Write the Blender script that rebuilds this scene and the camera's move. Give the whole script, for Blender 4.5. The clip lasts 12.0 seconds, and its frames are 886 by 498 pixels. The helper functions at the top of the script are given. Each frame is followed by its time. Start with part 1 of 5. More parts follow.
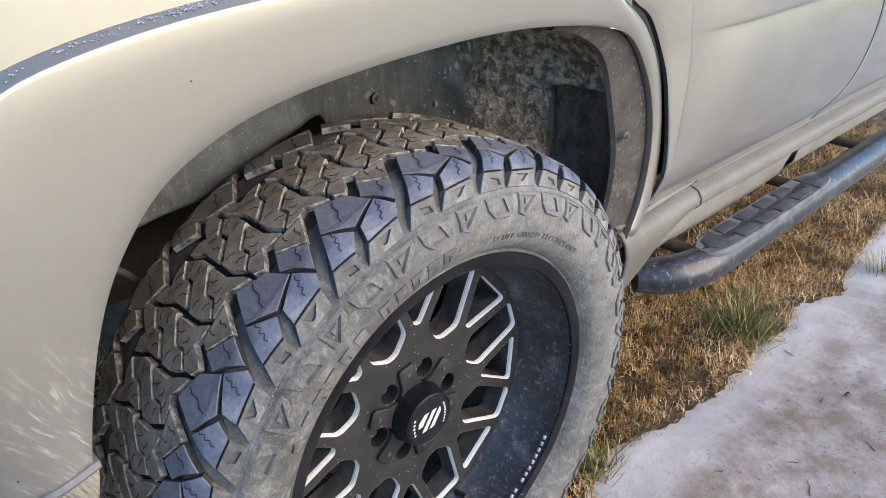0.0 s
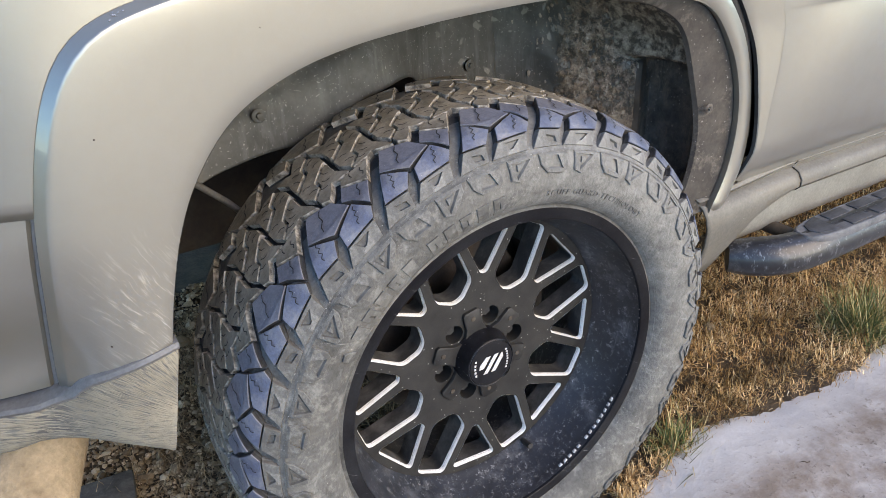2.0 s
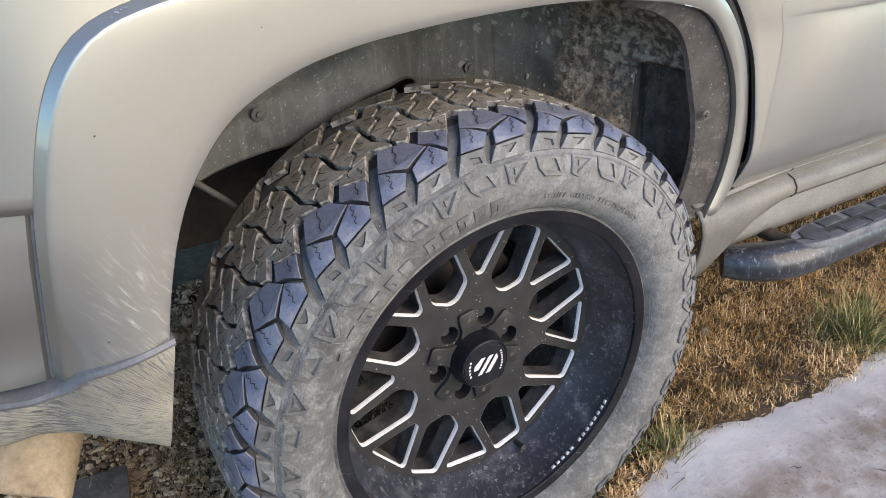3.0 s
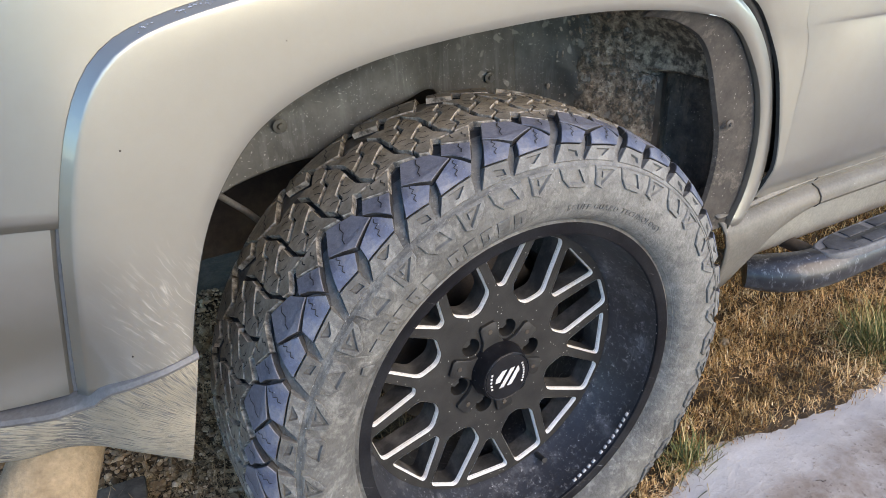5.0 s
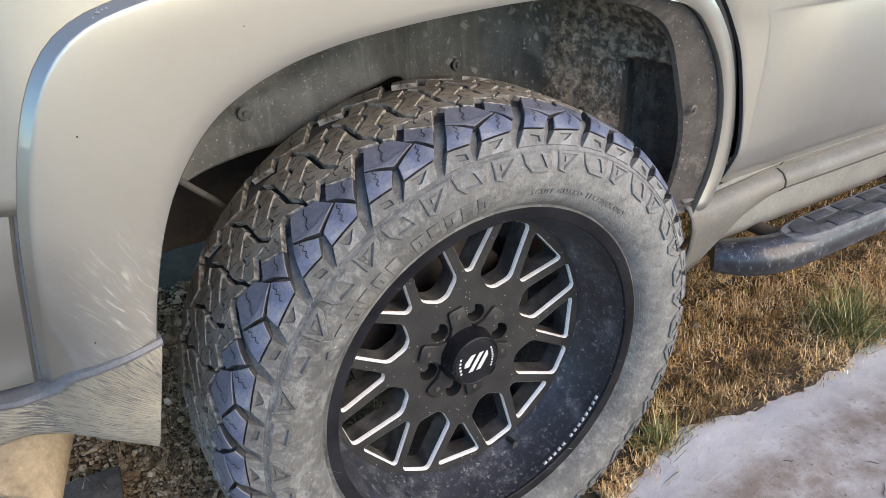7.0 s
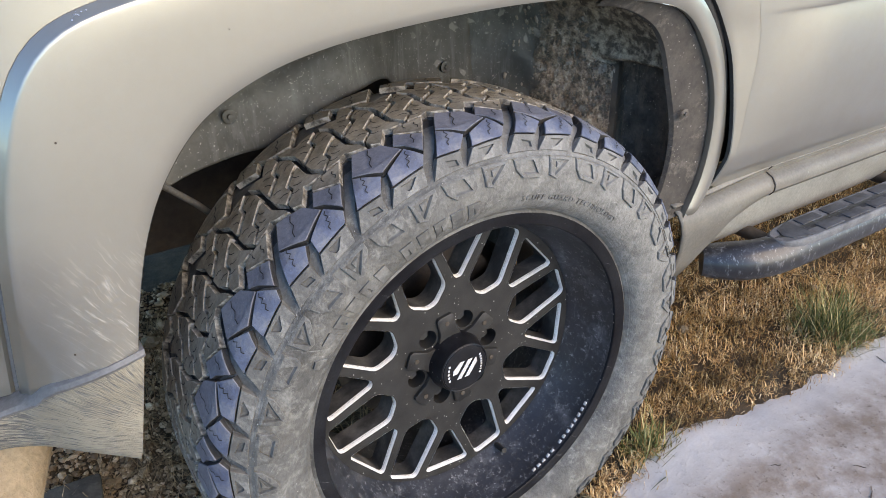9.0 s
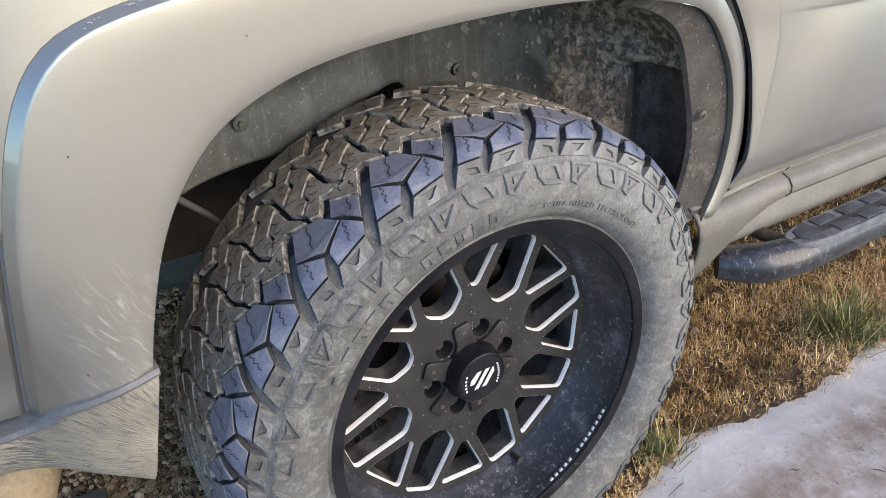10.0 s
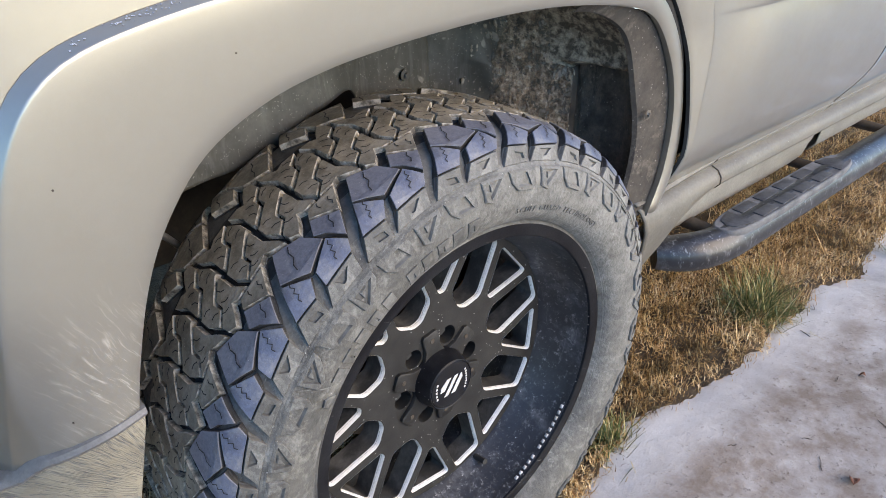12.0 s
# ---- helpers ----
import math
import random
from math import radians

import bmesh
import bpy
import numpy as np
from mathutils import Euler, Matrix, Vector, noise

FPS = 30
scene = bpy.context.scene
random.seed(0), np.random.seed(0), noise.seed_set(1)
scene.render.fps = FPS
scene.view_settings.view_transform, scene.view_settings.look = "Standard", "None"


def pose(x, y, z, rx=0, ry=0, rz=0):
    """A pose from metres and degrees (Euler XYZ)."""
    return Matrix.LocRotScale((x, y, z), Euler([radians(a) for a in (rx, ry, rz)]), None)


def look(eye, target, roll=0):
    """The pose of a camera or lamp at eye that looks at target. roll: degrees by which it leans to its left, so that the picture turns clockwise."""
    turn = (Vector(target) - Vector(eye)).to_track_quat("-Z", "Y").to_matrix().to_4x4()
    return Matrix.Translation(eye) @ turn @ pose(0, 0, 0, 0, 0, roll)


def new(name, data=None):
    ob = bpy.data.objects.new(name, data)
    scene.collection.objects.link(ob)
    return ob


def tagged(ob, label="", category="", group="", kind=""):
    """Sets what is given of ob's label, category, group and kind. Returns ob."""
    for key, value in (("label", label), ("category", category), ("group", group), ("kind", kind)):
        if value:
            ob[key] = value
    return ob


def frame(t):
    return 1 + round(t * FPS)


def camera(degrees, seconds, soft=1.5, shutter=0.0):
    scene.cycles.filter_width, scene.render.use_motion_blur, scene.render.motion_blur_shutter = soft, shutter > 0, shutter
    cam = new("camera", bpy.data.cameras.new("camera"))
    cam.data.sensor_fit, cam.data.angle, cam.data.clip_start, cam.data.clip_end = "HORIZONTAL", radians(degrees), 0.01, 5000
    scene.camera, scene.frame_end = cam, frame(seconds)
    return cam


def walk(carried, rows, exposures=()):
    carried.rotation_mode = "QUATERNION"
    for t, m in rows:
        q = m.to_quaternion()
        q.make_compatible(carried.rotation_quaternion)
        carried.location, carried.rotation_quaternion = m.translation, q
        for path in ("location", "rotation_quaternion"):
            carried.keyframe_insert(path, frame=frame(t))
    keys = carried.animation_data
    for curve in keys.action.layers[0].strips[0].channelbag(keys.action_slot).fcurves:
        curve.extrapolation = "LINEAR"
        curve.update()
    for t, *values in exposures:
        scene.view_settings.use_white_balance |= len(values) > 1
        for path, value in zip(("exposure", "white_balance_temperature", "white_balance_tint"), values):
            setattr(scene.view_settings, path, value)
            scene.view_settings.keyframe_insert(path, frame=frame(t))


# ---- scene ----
cam = camera(58.78, 12.0, 0.6)
EXPOSURE = 2.07
# seconds, eye in metres, turn in degrees
PATH = [
    (0, -0.5856, -0.6638, 1.1423, 61.983, 0.005, -44.111),
    (0.5, -0.5339, -0.7569, 1.1225, 62.467, -0.229, -34.785),
    (1, -0.5318, -0.8092, 1.1278, 62.172, 1.673, -30.947),
    (1.5, -0.539, -0.8181, 1.1274, 61.988, 2.099, -31.177),
    (2, -0.5447, -0.8304, 1.1288, 61.778, 2.018, -31.495),
    (2.5, -0.5445, -0.8377, 1.1252, 61.749, 1.434, -31.565),
    (3, -0.5476, -0.8342, 1.1316, 61.852, 1.102, -31.312),
    (3.5, -0.5565, -0.8239, 1.1392, 62.124, 1.121, -30.732),
    (5.5, -0.5497, -0.8179, 1.1351, 62.316, 1.568, -30.601),
    (6, -0.5429, -0.8203, 1.1358, 62.343, 1.509, -30.915),
    (6.5, -0.5396, -0.8294, 1.1318, 62.041, 1.458, -31.337),
    (7, -0.5376, -0.8414, 1.1308, 61.694, 1.521, -31.751),
    (9, -0.5324, -0.8192, 1.1334, 61.455, 0.887, -32.776),
    (9.5, -0.5237, -0.8061, 1.1344, 61.465, 1.017, -32.884),
    (10, -0.5427, -0.7754, 1.1336, 61.264, 1.195, -33.51),
    (10.5, -0.5579, -0.7473, 1.1322, 60.746, 0.984, -35.287),
    (11, -0.579, -0.7218, 1.1417, 60.374, 0.58, -37.585),
    (11.5, -0.5956, -0.7034, 1.1478, 60.452, 0.117, -40.482),
    (12, -0.619, -0.6924, 1.1488, 60.676, -0.122, -42.298),
]
BETWEEN = [
    (0.3, look((-0.555, -0.724, 1.142), (0.537, 0.677, 0.223), -0.1)),
    (0.7, look((-0.526, -0.785, 1.123), (0.413, 0.717, 0.195), -0.5)),
    (10.2, look((-0.549, -0.764, 1.130), (0.419, 0.697, 0.167), -1.4)),
    (11.3, look((-0.588, -0.713, 1.143), (0.518, 0.627, 0.153), -0.1)),
]
ROWS = sorted([(t, pose(x, y, z, a, b, c)) for t, x, y, z, a, b, c in PATH] + BETWEEN, key=lambda row: row[0])
LIGHT = ((0, 0.0), (0.2, -0.06), (0.5, -0.22), (0.8, -0.06), (1.0, 0.0), (12, 0.0))
walk(cam, ROWS, [(t, EXPOSURE + step, 8600, 10) for t, step in LIGHT])

# ---- light ----
SUN_ELEV, SUN_AZ = radians(27), radians(157)      # azimuth from +y, clockwise
world = bpy.data.worlds.new("sky")
scene.world = world
world.use_nodes = True
wn = world.node_tree
sky = wn.nodes.new("ShaderNodeTexSky")
sky.sky_type, sky.sun_disc = "NISHITA", False
sky.sun_elevation, sky.sun_rotation = SUN_ELEV, SUN_AZ
sky.air_density, sky.dust_density, sky.ozone_density = 1.0, 0.0, 10.0
wn.links.new(sky.outputs[0], wn.nodes["Background"].inputs[0])
wn.nodes["Background"].inputs[1].default_value = 0.15
sun_data = bpy.data.lights.new("sun", "SUN")
sun_data.energy, sun_data.angle, sun_data.color = 1.35, radians(58), (1.0, 0.86, 0.68)
sun = new("sun", sun_data)
sun.matrix_world = look((math.sin(SUN_AZ) * 20 * math.cos(SUN_ELEV), math.cos(SUN_AZ) * 20 * math.cos(SUN_ELEV), 20 * math.sin(SUN_ELEV)), (0, 0, 0))


# ---- materials ----
def material(name, rough=0.6, metal=0.0, coat=0.0, spec=0.5):
    m = bpy.data.materials.new(name)
    m.use_nodes = True
    b = m.node_tree.nodes["Principled BSDF"]
    b.inputs["Roughness"].default_value = rough
    b.inputs["Metallic"].default_value = metal
    b.inputs["Coat Weight"].default_value = coat
    b.inputs["Coat Roughness"].default_value = 0.06
    b.inputs["Specular IOR Level"].default_value = spec
    return m


def node(m, kind, **inputs):
    n = m.node_tree.nodes.new(kind)
    for key, value in inputs.items():
        n.inputs[key.replace("_", " ")].default_value = value
    return n


def link(m, a, b):
    m.node_tree.links.new(a, b)


def bsdf(m):
    return m.node_tree.nodes["Principled BSDF"]


def noise_tex(m, scale, detail=4.0, rough=0.6, stretch=None, turn=None, coords="Object"):
    tc = node(m, "ShaderNodeTexCoord")
    n = node(m, "ShaderNodeTexNoise", Scale=scale, Detail=detail, Roughness=rough)
    if stretch or turn:
        mp = node(m, "ShaderNodeMapping")
        mp.vector_type = "TEXTURE"
        mp.inputs["Scale"].default_value = [1 / v for v in (stretch or (1, 1, 1))]
        mp.inputs["Rotation"].default_value = turn or (0, 0, 0)
        link(m, tc.outputs[coords], mp.inputs[0])
        link(m, mp.outputs[0], n.inputs["Vector"])
    else:
        link(m, tc.outputs[coords], n.inputs["Vector"])
    return n.outputs[0]


def ramp(m, source, stops):
    r = node(m, "ShaderNodeValToRGB")
    el = r.color_ramp.elements
    while len(el) < len(stops):
        el.new(0.5)
    for e, (pos, col) in zip(el, stops):
        e.position = pos
        e.color = (*col, 1) if len(col) == 3 else col
    link(m, source, r.inputs[0])
    return r.outputs[0]


def mix(m, fac, a, b):
    n = node(m, "ShaderNodeMix")
    n.data_type = "RGBA"
    for sock, v in ((n.inputs[0], fac), (n.inputs[6], a), (n.inputs[7], b)):
        if isinstance(v, (int, float)):
            sock.default_value = v
        elif isinstance(v, tuple):
            sock.default_value = (*v, 1)
        else:
            link(m, v, sock)
    return n.outputs[2]


def bump(m, source, strength, distance=0.002):
    b = node(m, "ShaderNodeBump", Strength=strength, Distance=distance)
    link(m, source, b.inputs["Height"])
    link(m, b.outputs[0], bsdf(m).inputs["Normal"])


def specks(m, scale, share, color, size=0.22, amount=0.8):
    """Scatters small irregular flecks of dust or chips over a material's colour."""
    socket = bsdf(m).inputs["Base Color"]
    under = socket.links[0].from_socket
    tc = node(m, "ShaderNodeTexCoord")
    cells = node(m, "ShaderNodeTexVoronoi", Scale=scale)
    link(m, tc.outputs["Object"], cells.inputs["Vector"])
    spot = ramp(m, cells.outputs["Distance"], [(size * 0.5, grey(amount)), (size, grey(0.0))])
    pick = ramp(m, cells.outputs["Color"], [(1 - share - 0.02, grey(0.0)), (1 - share, grey(1.0))])
    n = node(m, "ShaderNodeMath")
    n.operation = "MULTIPLY"
    link(m, spot, n.inputs[0])
    link(m, pick, n.inputs[1])
    link(m, mix(m, n.outputs[0], under, color), socket)
    return m


def smears(m, scale, stretch, lo, hi, color, amount=0.6, turn=(0, 0, 0)):
    """Lays drawn-out smears of another colour over a material."""
    socket = bsdf(m).inputs["Base Color"]
    under = socket.links[0].from_socket
    mask = ramp(m, noise_tex(m, scale, 6, 0.75, stretch, turn), [(lo, grey(0.0)), (hi, grey(amount))])
    link(m, mix(m, mask, under, color), socket)
    return m


def light_film(m, centre, near, far, color, amount):
    """A pale film of painted light, ragged at its edge, strongest round one place."""
    socket = bsdf(m).inputs["Base Color"]
    under = socket.links[0].from_socket
    place = node(m, "ShaderNodeNewGeometry")
    gap = node(m, "ShaderNodeVectorMath")
    gap.operation = "DISTANCE"
    gap.inputs[1].default_value = centre
    link(m, place.outputs["Position"], gap.inputs[0])
    film = node(m, "ShaderNodeMapRange", From_Min=near, From_Max=far, To_Min=amount, To_Max=0.0)
    link(m, gap.outputs["Value"], film.inputs[0])
    mask = node(m, "ShaderNodeMath")
    mask.operation = "MULTIPLY"
    link(m, film.outputs[0], mask.inputs[0])
    link(m, ramp(m, noise_tex(m, 45, 5, 0.7), [(0.36, grey(0.25)), (0.60, grey(1.0))]), mask.inputs[1])
    link(m, mix(m, mask.outputs[0], under, color), socket)
    return m


def grey(v):
    return (v, v, v)


def two_tone(name, dark, light, scale, fine, rough=0.7, metal=0.0, coat=0.0, lo=0.35, hi=0.65, bumps=0.3, dist=0.001, spec=0.5, coords="Object"):
    """A surface with broad stains and fine grain between two colours."""
    m = material(name, rough, metal, coat, spec)
    broad = noise_tex(m, scale, 5, 0.65, coords=coords)
    grain = noise_tex(m, fine, 3, 0.6, coords=coords)
    a = ramp(m, broad, [(lo, dark), (hi, light)])
    b = ramp(m, grain, [(0.3, grey(0.72)), (0.7, grey(1.0))])
    mul = node(m, "ShaderNodeMix")
    mul.data_type, mul.blend_type = "RGBA", "MULTIPLY"
    mul.inputs[0].default_value = 1.0
    link(m, a, mul.inputs[6])
    link(m, b, mul.inputs[7])
    link(m, mul.outputs[2], bsdf(m).inputs["Base Color"])
    if bumps:
        bump(m, grain, bumps, dist)
    return m


def thrown(m, centre, fine, long, detail=3.0, seed=0.0):
    """Noise drawn out along rays from a centre on the body side, as mud thrown off by the wheel."""
    tc = node(m, "ShaderNodeTexCoord")
    wob = node(m, "ShaderNodeTexNoise", Scale=22.0, Detail=2.0)
    link(m, tc.outputs["Object"], wob.inputs["Vector"])
    sep = node(m, "ShaderNodeSeparateXYZ")
    link(m, tc.outputs["Object"], sep.inputs[0])

    def calc(kind, a, b):
        n = node(m, "ShaderNodeMath")
        n.operation = kind
        for sock, v in zip(n.inputs, (a, b)):
            if isinstance(v, (int, float)):
                sock.default_value = v
            else:
                link(m, v, sock)
        return n.outputs[0]
    dx, dz = calc("SUBTRACT", centre[0], sep.outputs["X"]), calc("SUBTRACT", sep.outputs["Z"], centre[1])
    angle = calc("ADD", calc("ARCTAN2", dz, dx), calc("MULTIPLY", wob.outputs[0], 0.05))
    away = calc("SQRT", calc("ADD", calc("MULTIPLY", dx, dx), calc("MULTIPLY", dz, dz)), 0.0)
    both = node(m, "ShaderNodeCombineXYZ")
    link(m, calc("MULTIPLY", angle, fine), both.inputs[0])
    link(m, calc("MULTIPLY", away, long), both.inputs[1])
    both.inputs[2].default_value = seed
    n = node(m, "ShaderNodeTexNoise", Scale=1.0, Detail=detail, Roughness=0.65)
    link(m, both.outputs[0], n.inputs["Vector"])
    return n.outputs[0]


def make_paint():
    """Metallic clear-coated paint with a thin film of dust, and light mud spray thrown up ahead of the wheel."""
    m = material("champagne_paint", 0.42, 0.82, 0.6)
    flake = noise_tex(m, 1800, 1)
    dust = noise_tex(m, 7, 6, 0.7)
    base = mix(m, flake, (0.305, 0.293, 0.256), (0.352, 0.339, 0.297))
    film = ramp(m, dust, [(0.42, grey(0.0)), (0.8, grey(0.40))])
    col = mix(m, film, base, (0.265, 0.251, 0.217))
    tc = node(m, "ShaderNodeTexCoord")
    sep = node(m, "ShaderNodeSeparateXYZ")
    link(m, tc.outputs["Object"], sep.inputs[0])
    def band(axis, a, b):
        mr = node(m, "ShaderNodeMapRange", From_Min=a, From_Max=b)
        mr.clamp = True
        link(m, sep.outputs[axis], mr.inputs[0])
        return mr.outputs[0]
    def times(a, b):
        n = node(m, "ShaderNodeMath")
        n.operation = "MULTIPLY"
        link(m, a, n.inputs[0])
        link(m, b, n.inputs[1])
        return n.outputs[0]
    streak = ramp(m, thrown(m, (-0.33, 0.47), 85, 26, 4.0, 3.0), [(0.54, grey(0.0)), (0.64, grey(0.7))])
    zone = times(times(band("X", -0.535, -0.47), band("X", -0.36, -0.40)), times(band("Z", 0.80, 0.70), band("Z", 0.58, 0.64)))
    patchy = ramp(m, noise_tex(m, 16, 3), [(0.34, grey(0.2)), (0.56, grey(1.0))])
    spray = times(times(streak, zone), patchy)
    link(m, mix(m, spray, col, (0.50, 0.475, 0.42)), bsdf(m).inputs["Base Color"])
    bare = node(m, "ShaderNodeMapRange", To_Min=0.82, To_Max=0.0)
    link(m, spray, bare.inputs[0])
    link(m, bare.outputs[0], bsdf(m).inputs["Metallic"])
    gloss = node(m, "ShaderNodeMapRange", To_Min=1.0, To_Max=0.05)
    link(m, spray, gloss.inputs[0])
    link(m, gloss.outputs[0], bsdf(m).inputs["Coat Weight"])
    rough = ramp(m, dust, [(0.35, grey(0.35)), (0.75, grey(0.44))])
    link(m, rough, bsdf(m).inputs["Roughness"])
    return m


def make_splashed():
    """Lower plastic under a crust of thrown mud, streaked to the rear and downwards."""
    m = material("mud_splashed_plastic", 0.8)
    broad = noise_tex(m, 9, 4, 0.6)
    mud = ramp(m, broad, [(0.3, (0.185, 0.165, 0.125)), (0.7, (0.295, 0.268, 0.207))])
    coarse, strokes = thrown(m, (-0.40, 0.50), 38, 30, 4.0), thrown(m, (-0.40, 0.50), 85, 42, 3.0, 5.0)
    low = ramp(m, coarse, [(0.38, (0.055, 0.056, 0.058)), (0.62, (0.135, 0.132, 0.122))])
    thick = ramp(m, noise_tex(m, 13, 5, 0.65), [(0.40, grey(0.0)), (0.62, grey(1.0))])
    cover = mix(m, thick, ramp(m, strokes, [(0.50, grey(0.0)), (0.57, grey(1.0))]), ramp(m, strokes, [(0.39, grey(0.0)), (0.45, grey(1.0))]))
    link(m, mix(m, cover, low, mud), bsdf(m).inputs["Base Color"])
    bump(m, strokes, 0.6, 0.002)
    return m


def make_liner():
    """Black plastic, dusty, with thrown mud specks that thicken to a brown crust towards the rear."""
    m = material("speckled_liner", 0.72)
    broad = noise_tex(m, 7, 6, 0.7)
    tc = node(m, "ShaderNodeTexCoord")
    sep = node(m, "ShaderNodeSeparateXYZ")
    link(m, tc.outputs["Object"], sep.inputs[0])
    warp = node(m, "ShaderNodeMix")
    warp.data_type = "VECTOR"
    warp.inputs[0].default_value = 0.03
    link(m, tc.outputs["Object"], warp.inputs[4])
    nn = node(m, "ShaderNodeTexNoise", Scale=40.0)
    link(m, tc.outputs["Object"], nn.inputs["Vector"])
    link(m, nn.outputs["Color"], warp.inputs[5])
    def op(kind, a, b):
        n = node(m, "ShaderNodeMath")
        n.operation = kind
        for sock, v in zip(n.inputs, (a, b)):
            if isinstance(v, (int, float)):
                sock.default_value = v
            else:
                link(m, v, sock)
        return n.outputs[0]
    def spots(scale, lo, hi, first, last):
        v = node(m, "ShaderNodeTexVoronoi", Scale=scale)
        link(m, warp.outputs[1], v.inputs["Vector"])
        near = ramp(m, v.outputs["Distance"], [(lo, grey(1.0)), (hi, grey(0.0))])
        return op("MULTIPLY", near, ramp(m, v.outputs["Color"], [(first, grey(0.0)), (last, grey(1.0))]))
    def span(a, b):
        mr = node(m, "ShaderNodeMapRange", From_Min=a, From_Max=b)
        link(m, sep.outputs["X"], mr.inputs[0])
        return mr.outputs[0]
    # the crust: a ragged band low at the rear of the wheel house
    ragged = noise_tex(m, 26, 6, 0.75)
    zone = op("ADD", span(0.245, 0.335), op("MULTIPLY", op("SUBTRACT", ragged, 0.5), 0.8))
    crust = op("MULTIPLY", ramp(m, zone, [(0.36, grey(0.0)), (0.52, grey(1.0))]), ramp(m, noise_tex(m, 52, 6, 0.75), [(0.42, grey(0.10)), (0.50, grey(1.0))]))
    grain = noise_tex(m, 85, 6, 0.72)
    brown = ramp(m, grain, [(0.34, (0.11, 0.085, 0.066)), (0.52, (0.32, 0.25, 0.185)), (0.70, (0.58, 0.50, 0.40))])
    base = ramp(m, broad, [(0.34, (0.038, 0.038, 0.033)), (0.52, (0.068, 0.067, 0.059)), (0.70, (0.122, 0.119, 0.104))])
    runs = ramp(m, noise_tex(m, 60, 5, 0.7, (1.0, 1.0, 0.10)), [(0.52, grey(0.0)), (0.70, grey(0.3))])
    base = mix(m, runs, base, (0.19, 0.195, 0.18))
    base = mix(m, crust, base, brown)
    small = op("MAXIMUM", spots(130.0, 0.12, 0.22, 0.70, 0.76), spots(300.0, 0.14, 0.28, 0.60, 0.68))
    big = op("MULTIPLY", spots(40.0, 0.20, 0.28, 0.50, 0.56), span(0.02, 0.24))
    base = mix(m, op("MULTIPLY", big, 0.8), base, (0.27, 0.255, 0.225))
    link(m, mix(m, op("MULTIPLY", small, 0.6), base, (0.33, 0.315, 0.285)), bsdf(m).inputs["Base Color"])
    bump(m, op("MULTIPLY", crust, grain), 1.0, 0.010)
    return m


def make_snow():
    """Old granular snow: clean near its edge, soiled brown in broad blotches with dark crumbs."""
    m = material("old_snow", 0.6)
    broad = noise_tex(m, 3.1, 5, 0.6)
    fine = noise_tex(m, 75, 4, 0.75)
    mid = noise_tex(m, 12, 5, 0.7)
    tc = node(m, "ShaderNodeTexCoord")
    sep = node(m, "ShaderNodeSeparateXYZ")
    link(m, tc.outputs["Object"], sep.inputs[0])
    out = node(m, "ShaderNodeMapRange", From_Min=-0.08, From_Max=-0.22)
    link(m, sep.outputs["Y"], out.inputs[0])
    def times(a, b):
        n = node(m, "ShaderNodeMath")
        n.operation = "MULTIPLY"
        link(m, a, n.inputs[0])
        link(m, b, n.inputs[1])
        return n.outputs[0]
    dirt = times(ramp(m, broad, [(0.32, grey(0.50)), (0.50, grey(1.0))]), out.outputs[0])
    blotch = ramp(m, mid, [(0.34, grey(0.62)), (0.60, grey(1.0))])
    grains = ramp(m, noise_tex(m, 210, 3, 0.7), [(0.36, grey(0.0)), (0.60, grey(0.35))])
    col = mix(m, grains, (0.63, 0.615, 0.60), (0.76, 0.75, 0.74))
    col = mix(m, times(dirt, blotch), col, (0.205, 0.160, 0.126))
    specks = times(ramp(m, fine, [(0.58, grey(0.0)), (0.68, grey(0.8))]), dirt)
    link(m, mix(m, specks, col, (0.10, 0.075, 0.055)), bsdf(m).inputs["Base Color"])
    bump(m, fine, 0.4, 0.005)
    return m


def make_straw():
    m = material("dry_grass_blades", 0.8)
    geo = node(m, "ShaderNodeNewGeometry")
    col = ramp(m, geo.outputs["Random Per Island"], [(0.0, (0.13, 0.070, 0.032)), (0.25, (0.34, 0.205, 0.095)), (0.55, (0.60, 0.39, 0.180)), (0.85, (0.75, 0.54, 0.295)), (1.0, (0.84, 0.70, 0.47))])
    patch = ramp(m, noise_tex(m, 9, 6, 0.75), [(0.38, (0.19, 0.18, 0.14)), (0.46, (0.60, 0.55, 0.45)), (0.54, (1.0, 1.0, 1.0))])
    mul = node(m, "ShaderNodeMix")
    mul.data_type, mul.blend_type = "RGBA", "MULTIPLY"
    mul.inputs[0].default_value = 1.0
    link(m, col, mul.inputs[6])
    link(m, patch, mul.inputs[7])
    link(m, mul.outputs[2], bsdf(m).inputs["Base Color"])
    return m


